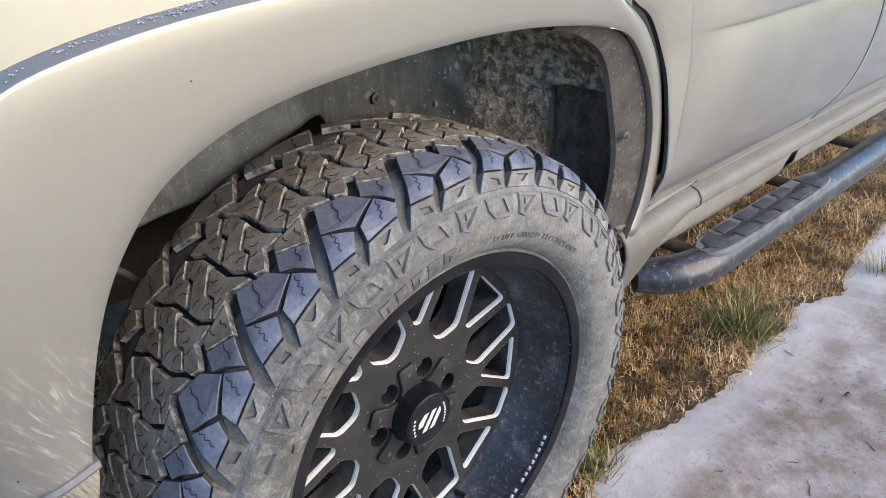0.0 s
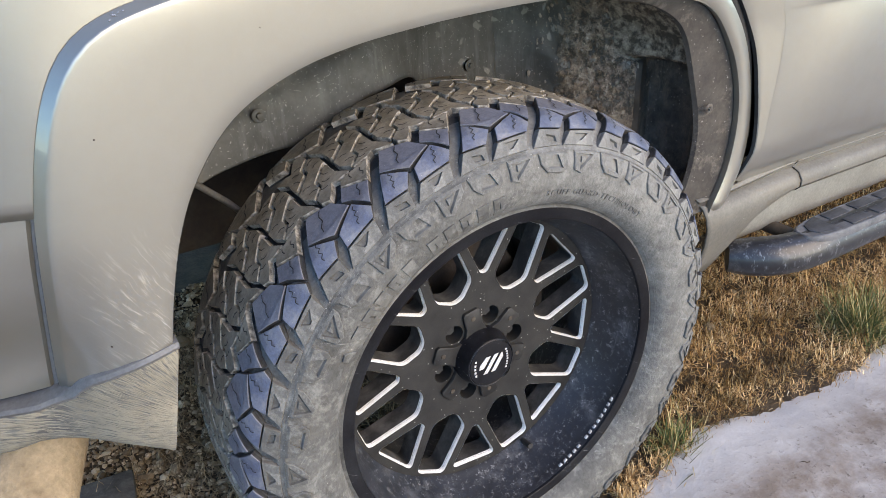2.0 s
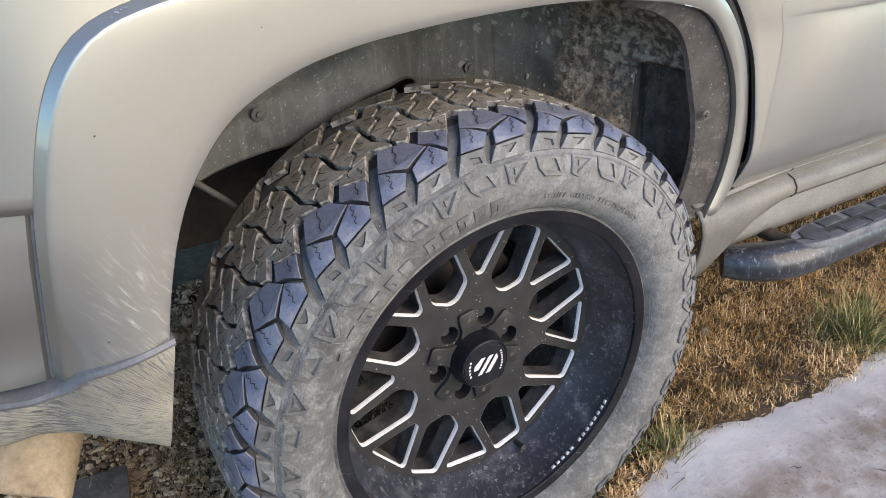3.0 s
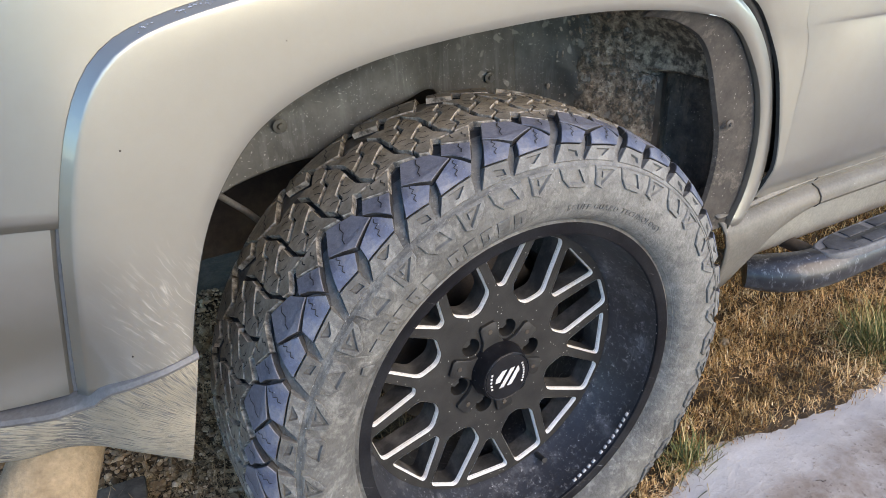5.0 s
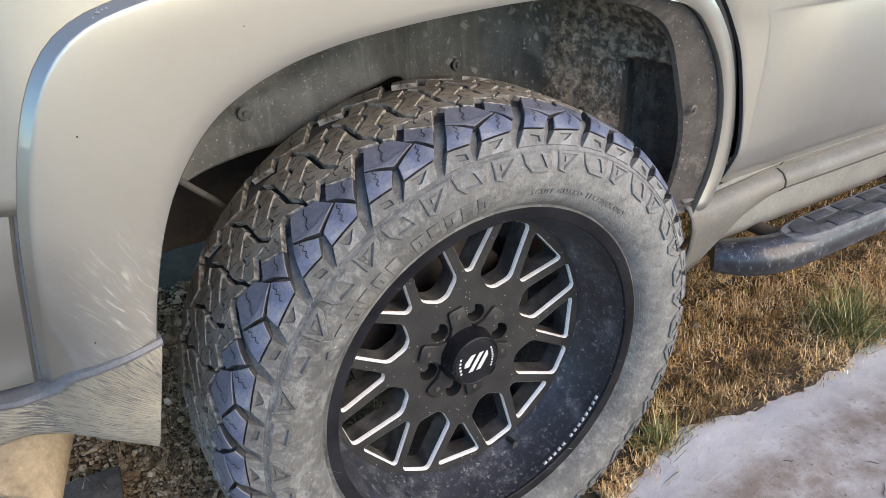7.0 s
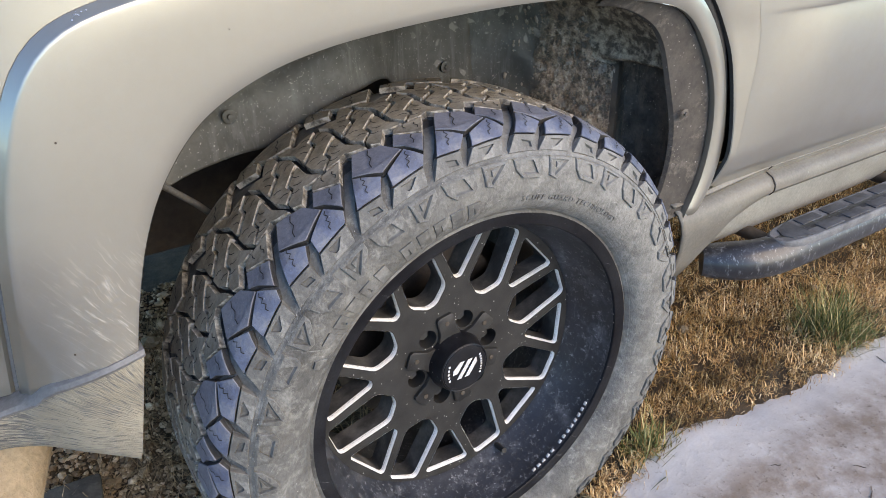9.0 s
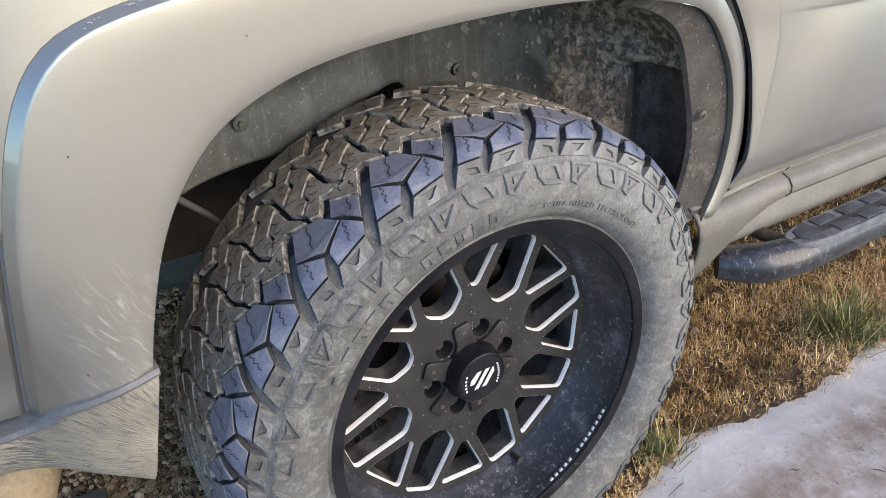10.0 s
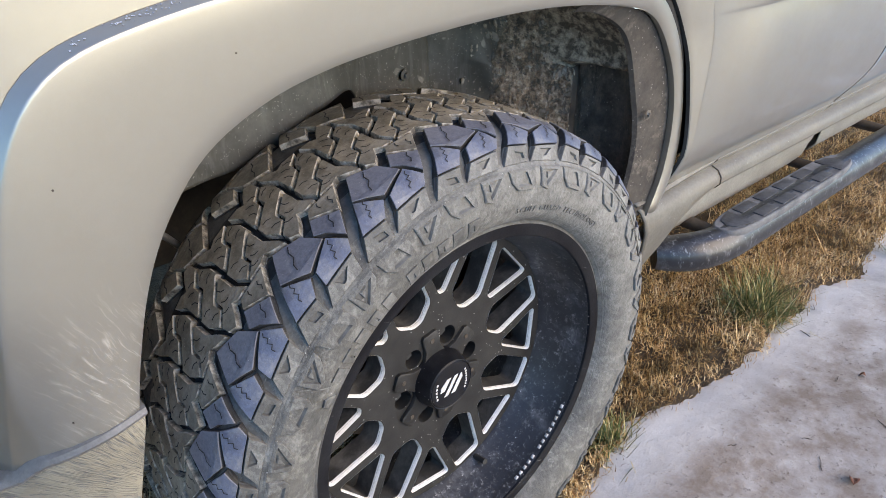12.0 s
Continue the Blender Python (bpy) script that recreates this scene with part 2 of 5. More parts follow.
def make_ground_cover():
    """Bare dark soil round the truck, going over into straw-coloured winter lawn further out."""
    m = material("soil_and_winter_lawn", 0.95)
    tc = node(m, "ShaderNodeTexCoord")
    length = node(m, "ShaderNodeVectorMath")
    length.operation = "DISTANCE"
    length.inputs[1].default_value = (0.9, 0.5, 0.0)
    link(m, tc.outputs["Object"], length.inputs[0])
    # the paler outer lawn is unseen, added to bounce warm light onto the body
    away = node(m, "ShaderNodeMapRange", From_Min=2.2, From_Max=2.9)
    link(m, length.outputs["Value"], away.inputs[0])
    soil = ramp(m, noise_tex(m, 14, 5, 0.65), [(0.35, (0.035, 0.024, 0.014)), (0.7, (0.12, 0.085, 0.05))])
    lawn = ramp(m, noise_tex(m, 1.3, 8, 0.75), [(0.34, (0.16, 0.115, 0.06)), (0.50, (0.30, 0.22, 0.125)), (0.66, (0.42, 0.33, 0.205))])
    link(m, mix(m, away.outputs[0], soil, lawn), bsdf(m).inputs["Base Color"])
    bump(m, noise_tex(m, 160, 3), 0.8, 0.006)
    return m


def make_green():
    m = material("green_grass_blades", 0.7)
    geo = node(m, "ShaderNodeNewGeometry")
    col = ramp(m, geo.outputs["Random Per Island"], [(0.0, (0.035, 0.055, 0.014)), (0.4, (0.075, 0.105, 0.028)), (0.65, (0.17, 0.18, 0.06)), (0.8, (0.36, 0.30, 0.13)), (1.0, (0.60, 0.48, 0.25))])
    link(m, col, bsdf(m).inputs["Base Color"])
    return m


def make_stone():
    m = material("gravel_stone", 0.85)
    geo = node(m, "ShaderNodeNewGeometry")
    col = ramp(m, geo.outputs["Random Per Island"], [(0.0, (0.12, 0.083, 0.048)), (0.55, (0.29, 0.212, 0.132)), (1.0, (0.56, 0.45, 0.31))])
    link(m, col, bsdf(m).inputs["Base Color"])
    bump(m, noise_tex(m, 300, 3), 0.4, 0.001)
    return m


PAINT = make_paint()
SPLASH = make_splashed()
LINER = make_liner()
SNOW = make_snow()
STRAW = make_straw()
GREEN = make_green()
STONE = make_stone()
SOIL = make_ground_cover()
TREAD_TOP = two_tone("dusty_tread_rubber", (0.105, 0.092, 0.072), (0.27, 0.238, 0.190), 38, 230, 0.55, lo=0.34, hi=0.66, bumps=0.55, dist=0.0014)
# shoulder blue: part dye, part sky sheen, both put into the colour
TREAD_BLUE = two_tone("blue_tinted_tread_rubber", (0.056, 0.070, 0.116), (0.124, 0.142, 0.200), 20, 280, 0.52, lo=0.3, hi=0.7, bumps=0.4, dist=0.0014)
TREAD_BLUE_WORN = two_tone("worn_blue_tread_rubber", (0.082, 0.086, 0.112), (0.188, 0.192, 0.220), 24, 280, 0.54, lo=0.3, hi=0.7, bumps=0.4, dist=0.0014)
TREAD_SIDE = two_tone("dusty_groove_rubber", (0.08, 0.073, 0.062), (0.46, 0.42, 0.355), 70, 300, 0.8, lo=0.38, hi=0.62, bumps=0.3)
# shade between the tread blocks, put into the groove colour
GROOVE = two_tone("groove_shade_rubber", (0.016, 0.016, 0.018), (0.050, 0.049, 0.049), 50, 300, 0.7, bumps=0.3)
WALL_FLANK = two_tone("dusty_lug_flank_rubber", (0.055, 0.055, 0.056), (0.13, 0.128, 0.122), 40, 240, 0.75, bumps=0.4)
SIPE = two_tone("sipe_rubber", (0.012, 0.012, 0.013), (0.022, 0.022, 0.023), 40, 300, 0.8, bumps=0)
WALL = two_tone("dusty_sidewall_rubber", (0.043, 0.0425, 0.0405), (0.136, 0.134, 0.125), 16, 190, 0.74, lo=0.3, hi=0.7, bumps=0.9, dist=0.0018)
# shade of shallow recesses put into the rubber's colour
POCKET = two_tone("pocket_shade_rubber", (0.050, 0.050, 0.048), (0.135, 0.132, 0.124), 40, 200, 0.8, bumps=0.3)
WALL_LETTER = two_tone("raised_letter_rubber", (0.055, 0.055, 0.053), (0.145, 0.143, 0.136), 20, 200, 0.7, bumps=0.3)
RIM_BLACK = two_tone("satin_black_rim", (0.006, 0.006, 0.008), (0.020, 0.021, 0.024), 16, 400, 0.34, lo=0.35, hi=0.75, bumps=0.12, spec=0.14)
RIM_FACE = two_tone("matte_black_spokes", (0.013, 0.013, 0.0135), (0.034, 0.033, 0.032), 22, 500, 0.55, lo=0.35, hi=0.75, bumps=0.15, spec=0.32)
# dust, plus light reaching into the openings, put into the wall colour
WINDOW_WALL = two_tone("dusty_lit_window_walls", (0.030, 0.030, 0.031), (0.115, 0.112, 0.108), 26, 260, 0.6, lo=0.4, hi=0.7, bumps=0.3)
MILLED = two_tone("milled_aluminium", (0.80, 0.79, 0.77), (0.92, 0.91, 0.89), 30, 500, 0.55, 0.05, bumps=0.1)
WHITE_INK = two_tone("white_print", (0.42, 0.42, 0.42), (0.60, 0.60, 0.60), 60, 600, 0.6, bumps=0)
BRAKE = two_tone("rusty_brake_iron", (0.016, 0.014, 0.013), (0.055, 0.042, 0.036), 18, 200, 0.7, 0.2, bumps=0.5)
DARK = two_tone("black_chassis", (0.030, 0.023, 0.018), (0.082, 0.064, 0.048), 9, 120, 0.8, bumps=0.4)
SEAL = two_tone("black_rubber_seal", (0.012, 0.012, 0.012), (0.03, 0.03, 0.03), 30, 200, 0.7, bumps=0)
STEP_BLACK = two_tone("glossy_black_steel", (0.008, 0.009, 0.013), (0.028, 0.031, 0.038), 14, 260, 0.40, 0.0, 0.15, lo=0.4, hi=0.75, bumps=0.15)
PAD = two_tone("ribbed_black_plastic", (0.060, 0.063, 0.070), (0.165, 0.168, 0.175), 18, 260, 0.7, bumps=0.3)
PAD_PLATE = two_tone("scuffed_black_step_plate", (0.028, 0.030, 0.036), (0.085, 0.088, 0.096), 22, 260, 0.6, bumps=0.3)
LEDGE = two_tone("blue_grey_plastic", (0.085, 0.085, 0.088), (0.145, 0.145, 0.148), 12, 200, 0.6, bumps=0.2)
ROCKER = two_tone("dusty_champagne_sill", (0.112, 0.104, 0.089), (0.168, 0.158, 0.134), 9, 220, 0.55, 0.15, 0.0, lo=0.3, hi=0.7, bumps=0.06)
ROCKER_IN = two_tone("grey_rocker_paint", (0.23, 0.222, 0.196), (0.35, 0.338, 0.300), 8, 200, 0.5, 0.1, 0.1, lo=0.3, hi=0.7, bumps=0.1)
SLATE = two_tone("dark_slate", (0.055, 0.055, 0.055), (0.13, 0.128, 0.122), 30, 220, 0.85, bumps=0.6)
MUD = two_tone("tan_dried_mud", (0.19, 0.14, 0.085), (0.33, 0.255, 0.165), 18, 150, 0.9, bumps=0.8, dist=0.003)
SHELF = two_tone("mud_smeared_shelf", (0.085, 0.070, 0.055), (0.42, 0.355, 0.275), 60, 260, 0.8, lo=0.44, hi=0.64, bumps=0.8, dist=0.004, spec=0.2)
# liner under the shelf: the recess's shade is put into its colour
LINER_DARK = two_tone("recess_shade_liner", (0.042, 0.036, 0.032), (0.150, 0.128, 0.108), 24, 140, 0.75, lo=0.35, hi=0.7, bumps=0.9, dist=0.004, spec=0.2)
MUD_GREY = two_tone("grey_brown_dried_mud", (0.12, 0.095, 0.072), (0.34, 0.29, 0.235), 90, 400, 0.9, lo=0.35, hi=0.65, bumps=0.4)
FLANGE = two_tone("muddy_grey_flange", (0.032, 0.027, 0.023), (0.072, 0.062, 0.052), 16, 160, 0.8, bumps=0.4)
RIM_BARREL = two_tone("dusty_black_barrel", (0.009, 0.010, 0.013), (0.032, 0.035, 0.044), 10, 300, 0.40, lo=0.35, hi=0.75, bumps=0.15)
STEM = two_tone("brown_dead_stems", (0.14, 0.092, 0.050), (0.48, 0.35, 0.21), 40, 200, 0.85, bumps=0)
TWIG = two_tone("dark_twig", (0.035, 0.022, 0.015), (0.10, 0.065, 0.045), 60, 300, 0.9, bumps=0.3)
for tyre_mat in (WALL, WALL_LETTER):
    smears(tyre_mat, 38, (1, 1, 1), 0.50, 0.66, (0.27, 0.265, 0.245), 0.5)
    smears(tyre_mat, 140, (0.10, 1, 1), 0.61, 0.70, (0.30, 0.295, 0.275), 0.4, (0, radians(-50), 0))
    smears(tyre_mat, 120, (1, 1, 0.10), 0.61, 0.70, (0.30, 0.295, 0.275), 0.4, (0, radians(15), 0))
    smears(tyre_mat, 9, (1, 1, 1), 0.52, 0.70, (0.155, 0.146, 0.125), 0.5)
    smears(tyre_mat, 55, (1, 1, 0.12), 0.60, 0.70, (0.075, 0.075, 0.07), 0.6, (0, radians(35), 0))
    smears(tyre_mat, 60, (0.12, 1, 1), 0.62, 0.72, (0.40, 0.395, 0.37), 0.5, (0, radians(20), 0))
    specks(tyre_mat, 230, 0.12, (0.42, 0.41, 0.38))
# sky light on the upper rear sidewall, put into the rubber's colour
for tyre_mat in (WALL, WALL_FLANK, POCKET):
    light_film(tyre_mat, (0.28, -0.10, 0.70), 0.12, 0.50, (0.28, 0.276, 0.258), 0.42)
for rubber in (TREAD_TOP, TREAD_BLUE, TREAD_BLUE_WORN):
    smears(rubber, 45, (1, 1, 1), 0.52, 0.70, (0.26, 0.25, 0.23), 0.45)
    specks(rubber, 330, 0.16, (0.34, 0.33, 0.30))
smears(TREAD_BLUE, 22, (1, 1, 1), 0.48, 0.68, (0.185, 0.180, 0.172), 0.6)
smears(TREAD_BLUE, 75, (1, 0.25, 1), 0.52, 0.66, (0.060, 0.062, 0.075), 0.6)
for black in (RIM_BLACK, RIM_FACE, RIM_BARREL):
    specks(black, 170, 0.14, (0.45, 0.44, 0.42), 0.20)
    specks(black, 380, 0.06, (0.36, 0.35, 0.33), 0.26, 0.8)
specks(RIM_BLACK, 75, 0.25, (0.40, 0.39, 0.37), 0.10)
smears(RIM_BLACK, 160, (0.12, 1, 1), 0.64, 0.72, (0.30, 0.30, 0.29), 0.6, (0, radians(30), 0))
smears(RIM_BARREL, 14, (1, 1, 1), 0.52, 0.72, (0.19, 0.195, 0.21), 0.42)
smears(RIM_BARREL, 120, (1, 1, 1), 0.56, 0.68, (0.32, 0.32, 0.33), 0.5)
smears(RIM_BARREL, 70, (1, 1, 0.15), 0.58, 0.70, (0.20, 0.20, 0.20), 0.45)
smears(STEP_BLACK, 22, (1, 1, 1), 0.54, 0.70, (0.13, 0.135, 0.145), 0.45)
smears(STEP_BLACK, 130, (1, 1, 0.3), 0.56, 0.66, (0.30, 0.31, 0.33), 0.5)
specks(STEP_BLACK, 150, 0.12, (0.30, 0.29, 0.27), 0.2)
smears(FLANGE, 30, (1, 1, 1), 0.54, 0.70, (0.22, 0.19, 0.155), 0.5)
specks(LINER_DARK, 90, 0.25, (0.20, 0.175, 0.15), 0.26)
specks(LINER_DARK, 210, 0.25, (0.24, 0.22, 0.20), 0.26)
smears(LINER_DARK, 40, (1, 1, 0.3), 0.52, 0.66, (0.16, 0.13, 0.10), 0.7)
specks(FLANGE, 260, 0.2, (0.33, 0.31, 0.28), 0.26)
specks(FLANGE, 120, 0.12, (0.30, 0.28, 0.25), 0.2)
smears(ROCKER, 30, (0.25, 1, 1), 0.48, 0.66, (0.15, 0.128, 0.10), 0.65)
specks(ROCKER, 240, 0.12, (0.42, 0.40, 0.36), 0.24)
RESIDUE = two_tone("chalky_residue", (0.20, 0.23, 0.29), (0.36, 0.39, 0.45), 200, 900, 0.9, bumps=0)
CHIP = two_tone("dark_stone_chip", (0.03, 0.022, 0.018), (0.09, 0.06, 0.05), 300, 900, 0.8, bumps=0)
METAL = two_tone("dull_zinc", (0.13, 0.125, 0.115), (0.24, 0.235, 0.22), 30, 200, 0.5, 0.6, bumps=0.2)


# ---- mesh helpers ----
def part(name, bm, mats, parent=None, label="", smooth=True):
    """Links a bmesh as one mesh object under parent."""
    me = bpy.data.meshes.new(name)
    bmesh.ops.recalc_face_normals(bm, faces=bm.faces)
    bm.to_mesh(me)
    bm.free()
    return part_mesh(name, me, mats, parent, label, smooth)


def part_mesh(name, me, mats, parent=None, label="", smooth=True):
    for m in (mats if isinstance(mats, (list, tuple)) else [mats]):
        me.materials.append(m)
    if smooth:
        me.shade_smooth()
        me.set_sharp_from_angle(angle=radians(38))
    ob = new(name, me)
    ob.parent = parent
    if label:
        ob["label"] = label
    return ob


def raw_mesh(name, verts, faces, parent=None, mats=(), smooth=True, label="", slots=None):
    me = bpy.data.meshes.new(name)
    me.from_pydata(verts, [], faces)
    if slots is not None:
        me.polygons.foreach_set("material_index", slots)
    bm = bmesh.new()
    bm.from_mesh(me)
    bmesh.ops.recalc_face_normals(bm, faces=bm.faces)
    bm.to_mesh(me)
    bm.free()
    return part_mesh(name, me, mats, parent, label, smooth)


def spline(points, count):
    """Catmull-Rom through points, resampled to count places of even length."""
    p = np.array(points, float)
    q = np.vstack([2 * p[0] - p[1], p, 2 * p[-1] - p[-2]])
    out = []
    for i in range(1, len(q) - 2):
        a, b, c, d = q[i - 1:i + 3]
        for t in np.linspace(0, 1, 16, endpoint=False):
            out.append(0.5 * (2 * b + (c - a) * t + (2 * a - 5 * b + 4 * c - d) * t * t + (3 * b - a - 3 * c + d) * t ** 3))
    out.append(p[-1])
    out = np.array(out)
    s = np.r_[0, np.cumsum(np.linalg.norm(np.diff(out, axis=0), axis=1))]
    w = np.linspace(0, s[-1], count)
    return np.stack([np.interp(w, s, out[:, k]) for k in range(out.shape[1])], 1)


def loft(rows, close_u=False, close_v=False):
    """A bmesh of quads over rows of points."""
    bm = bmesh.new()
    vs = [[bm.verts.new(tuple(map(float, p))) for p in r] for r in rows]
    n, k = len(vs), len(vs[0])
    for i in range(n if close_u else n - 1):
        for j in range(k if close_v else k - 1):
            f = (vs[i][j], vs[i][(j + 1) % k], vs[(i + 1) % n][(j + 1) % k], vs[(i + 1) % n][j])
            if len(set(f)) == 4:
                bm.faces.new(f)
    return bm


def thicken(ob, depth, bevel=0.0, offset=-1.0, rim=True):
    s = ob.modifiers.new("thickness", "SOLIDIFY")
    s.thickness, s.offset, s.use_rim = depth, offset, rim
    if bevel:
        b = ob.modifiers.new("edge", "BEVEL")
        b.width, b.segments, b.limit_method, b.angle_limit = bevel, 2, "ANGLE", radians(50)
    return ob


def lathe(profile, steps=160, closed=False):
    """Turns a profile of (y, radius) round the y axis."""
    rows = []
    for i in range(steps):
        a = 2 * math.pi * i / steps
        rows.append([(r * math.cos(a), y, r * math.sin(a)) for y, r in profile])
    return loft(rows, close_u=True, close_v=closed)


def tube(path, radii, sides=24, caps=True, squash=1.0):
    """A pipe along a path; radii one or one a point."""
    p = [Vector(v) for v in path]
    if isinstance(radii, (int, float)):
        radii = [radii] * len(p)
    rows, up = [], Vector((0, 0, 1))
    for i, c in enumerate(p):
        d = (p[min(i + 1, len(p) - 1)] - p[max(i - 1, 0)]).normalized()
        a = d.cross(up)
        a = a.normalized() if a.length > 1e-4 else Vector((1, 0, 0))
        b = a.cross(d).normalized()
        rows.append([c + radii[i] * (math.cos(w) * a + squash * math.sin(w) * b) for w in np.linspace(0, 2 * math.pi, sides, endpoint=False)])
    bm = loft(rows, close_v=True)
    if caps:
        bm.verts.ensure_lookup_table()
        n = len(bm.verts)
        bm.faces.new([bm.verts[i] for i in range(sides)])
        bm.faces.new([bm.verts[i] for i in range(n - sides, n)])
    return bm


def box(x0, x1, y0, y1, z0, z1, bevel=0.0):
    bm = bmesh.new()
    bmesh.ops.create_cube(bm, size=1)
    for v in bm.verts:
        v.co = ((x0 + x1) / 2 + v.co.x * (x1 - x0), (y0 + y1) / 2 + v.co.y * (y1 - y0), (z0 + z1) / 2 + v.co.z * (z1 - z0))
    if bevel:
        bmesh.ops.bevel(bm, geom=list(bm.edges), offset=bevel, segments=2, affect="EDGES", profile=0.6)
    return bm


def disc_bm(c, r, depth, seg=32, bevel=0.0, face=-1):
    """A short round boss with its axis along y, its face at c."""
    prof = [(0.0, 0.0001), (0.0, r - bevel), (bevel * 0.3, r - bevel * 0.3), (bevel, r), (depth, r)]
    bm = lathe([(y, q) for y, q in prof], seg)
    bmesh.ops.translate(bm, verts=bm.verts, vec=c)
    return bm


def smooth01(a, b, x):
    t = np.clip((np.asarray(x, float) - a) / (b - a), 0, 1)
    return t * t * (3 - 2 * t)


# ---- ground ----
WAVES = [(np.random.uniform(-1, 1, 2), np.random.uniform(0, 6.28)) for _ in range(14)]


def rough_at(x, y, size):
    """Smooth unevenness of about that size, between -1 and 1."""
    x, y = np.asarray(x, float), np.asarray(y, float)
    s = np.zeros(np.broadcast(x, y).shape)
    for i, (d, ph) in enumerate(WAVES):
        k = (1.0 + 0.35 * i) / size
        s += np.sin((x * d[0] + y * d[1]) * k * 2.2 + ph) / (1 + 0.25 * i)
    return s / 4.0


def ground_z(x, y):
    x, y = np.asarray(x, float), np.asarray(y, float)
    near = np.exp(-((x / 9) ** 2 + (y / 9) ** 2))
    z = 0.032 + 0.022 * smooth01(0.25, 0.9, x) + 0.012 * rough_at(x, y, 0.55) * near + 0.08 * rough_at(x, y, 9) * (1 - near)
    rut = np.exp(-((y - 0.03) / 0.16) ** 2) * np.exp(-(x / 0.30) ** 2)
    return z * (1 - rut) + 0.004 * rut


def make_ground():
    t = np.linspace(-1, 1, 261)
    g = np.sinh(t * 7.6) / np.sinh(7.6) * 900 + t * 2.2
    xs, ys = np.meshgrid(g + 0.4, g + 0.3, indexing="ij")
    zs = ground_z(xs, ys)
    n = len(g)
    verts = np.stack([xs, ys, zs], -1).reshape(-1, 3).tolist()
    faces = [(i * n + j, (i + 1) * n + j, (i + 1) * n + j + 1, i * n + j + 1) for i in range(n - 1) for j in range(n - 1)]
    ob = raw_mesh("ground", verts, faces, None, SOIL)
    return tagged(ob, "dry brown lawn soil with straw litter", "ground", kind="structure")


make_ground()

# ---- the truck: an empty on the ground below the front axle carries all its parts ----
truck = tagged(new("pickup_truck"), "champagne metallic pickup truck with off-road tyre and muddy lower body", "pickup truck")

ARCH = spline([(-.440, .640), (-.428, .695), (-.407, .765), (-.378, .823), (-.331, .876), (-.265, .909), (-.200, .925), (-.131, .933), (-.050, .938), (.060, .940),
               (.165, .934), (.290, .915), (.360, .889), (.412, .825), (.438, .762), (.446, .695), (.436, .625), (.408, .562)], 96)
FLARE = spline([(-.553, .585), (-.546, .665), (-.536, .764), (-.526, .828), (-.497, .922), (-.462, .973), (-.416, .991), (-.340, 1.006), (-.243, 1.016), (-.10, 1.022),
                (.06, 1.022), (.18, 1.012), (.27, .985), (.348, .936), (.393, .907), (.447, .832), (.473, .751), (.483, .680), (.476, .615), (.445, .562)], 96)


for _ in range(4):
    FLARE[1:-1] = FLARE[1:-1] * .5 + (FLARE[:-2] + FLARE[2:]) * .25
for p in FLARE:
    away = np.array([p[0], p[1] - .42])
    p += .0075 * min(1.0, max(0.0, (.25 - p[0]) / .25)) * away / np.linalg.norm(away)


def side_y(x, z):
    """How far inwards the body side lies: the nose turns in towards the front."""
    turn = 0.55 * max(0.0, -0.50 - x) ** 1.5
    low = 0.060 * float(smooth01(0.80, 0.58, z)) * float(smooth01(-0.46, -0.56, x))
    return turn + low


CHIPS = ((-.468, -.0731, .886, .0010), (-.296, -.0731, .963, .0006), (-.501, -.0731, .667, .0008))


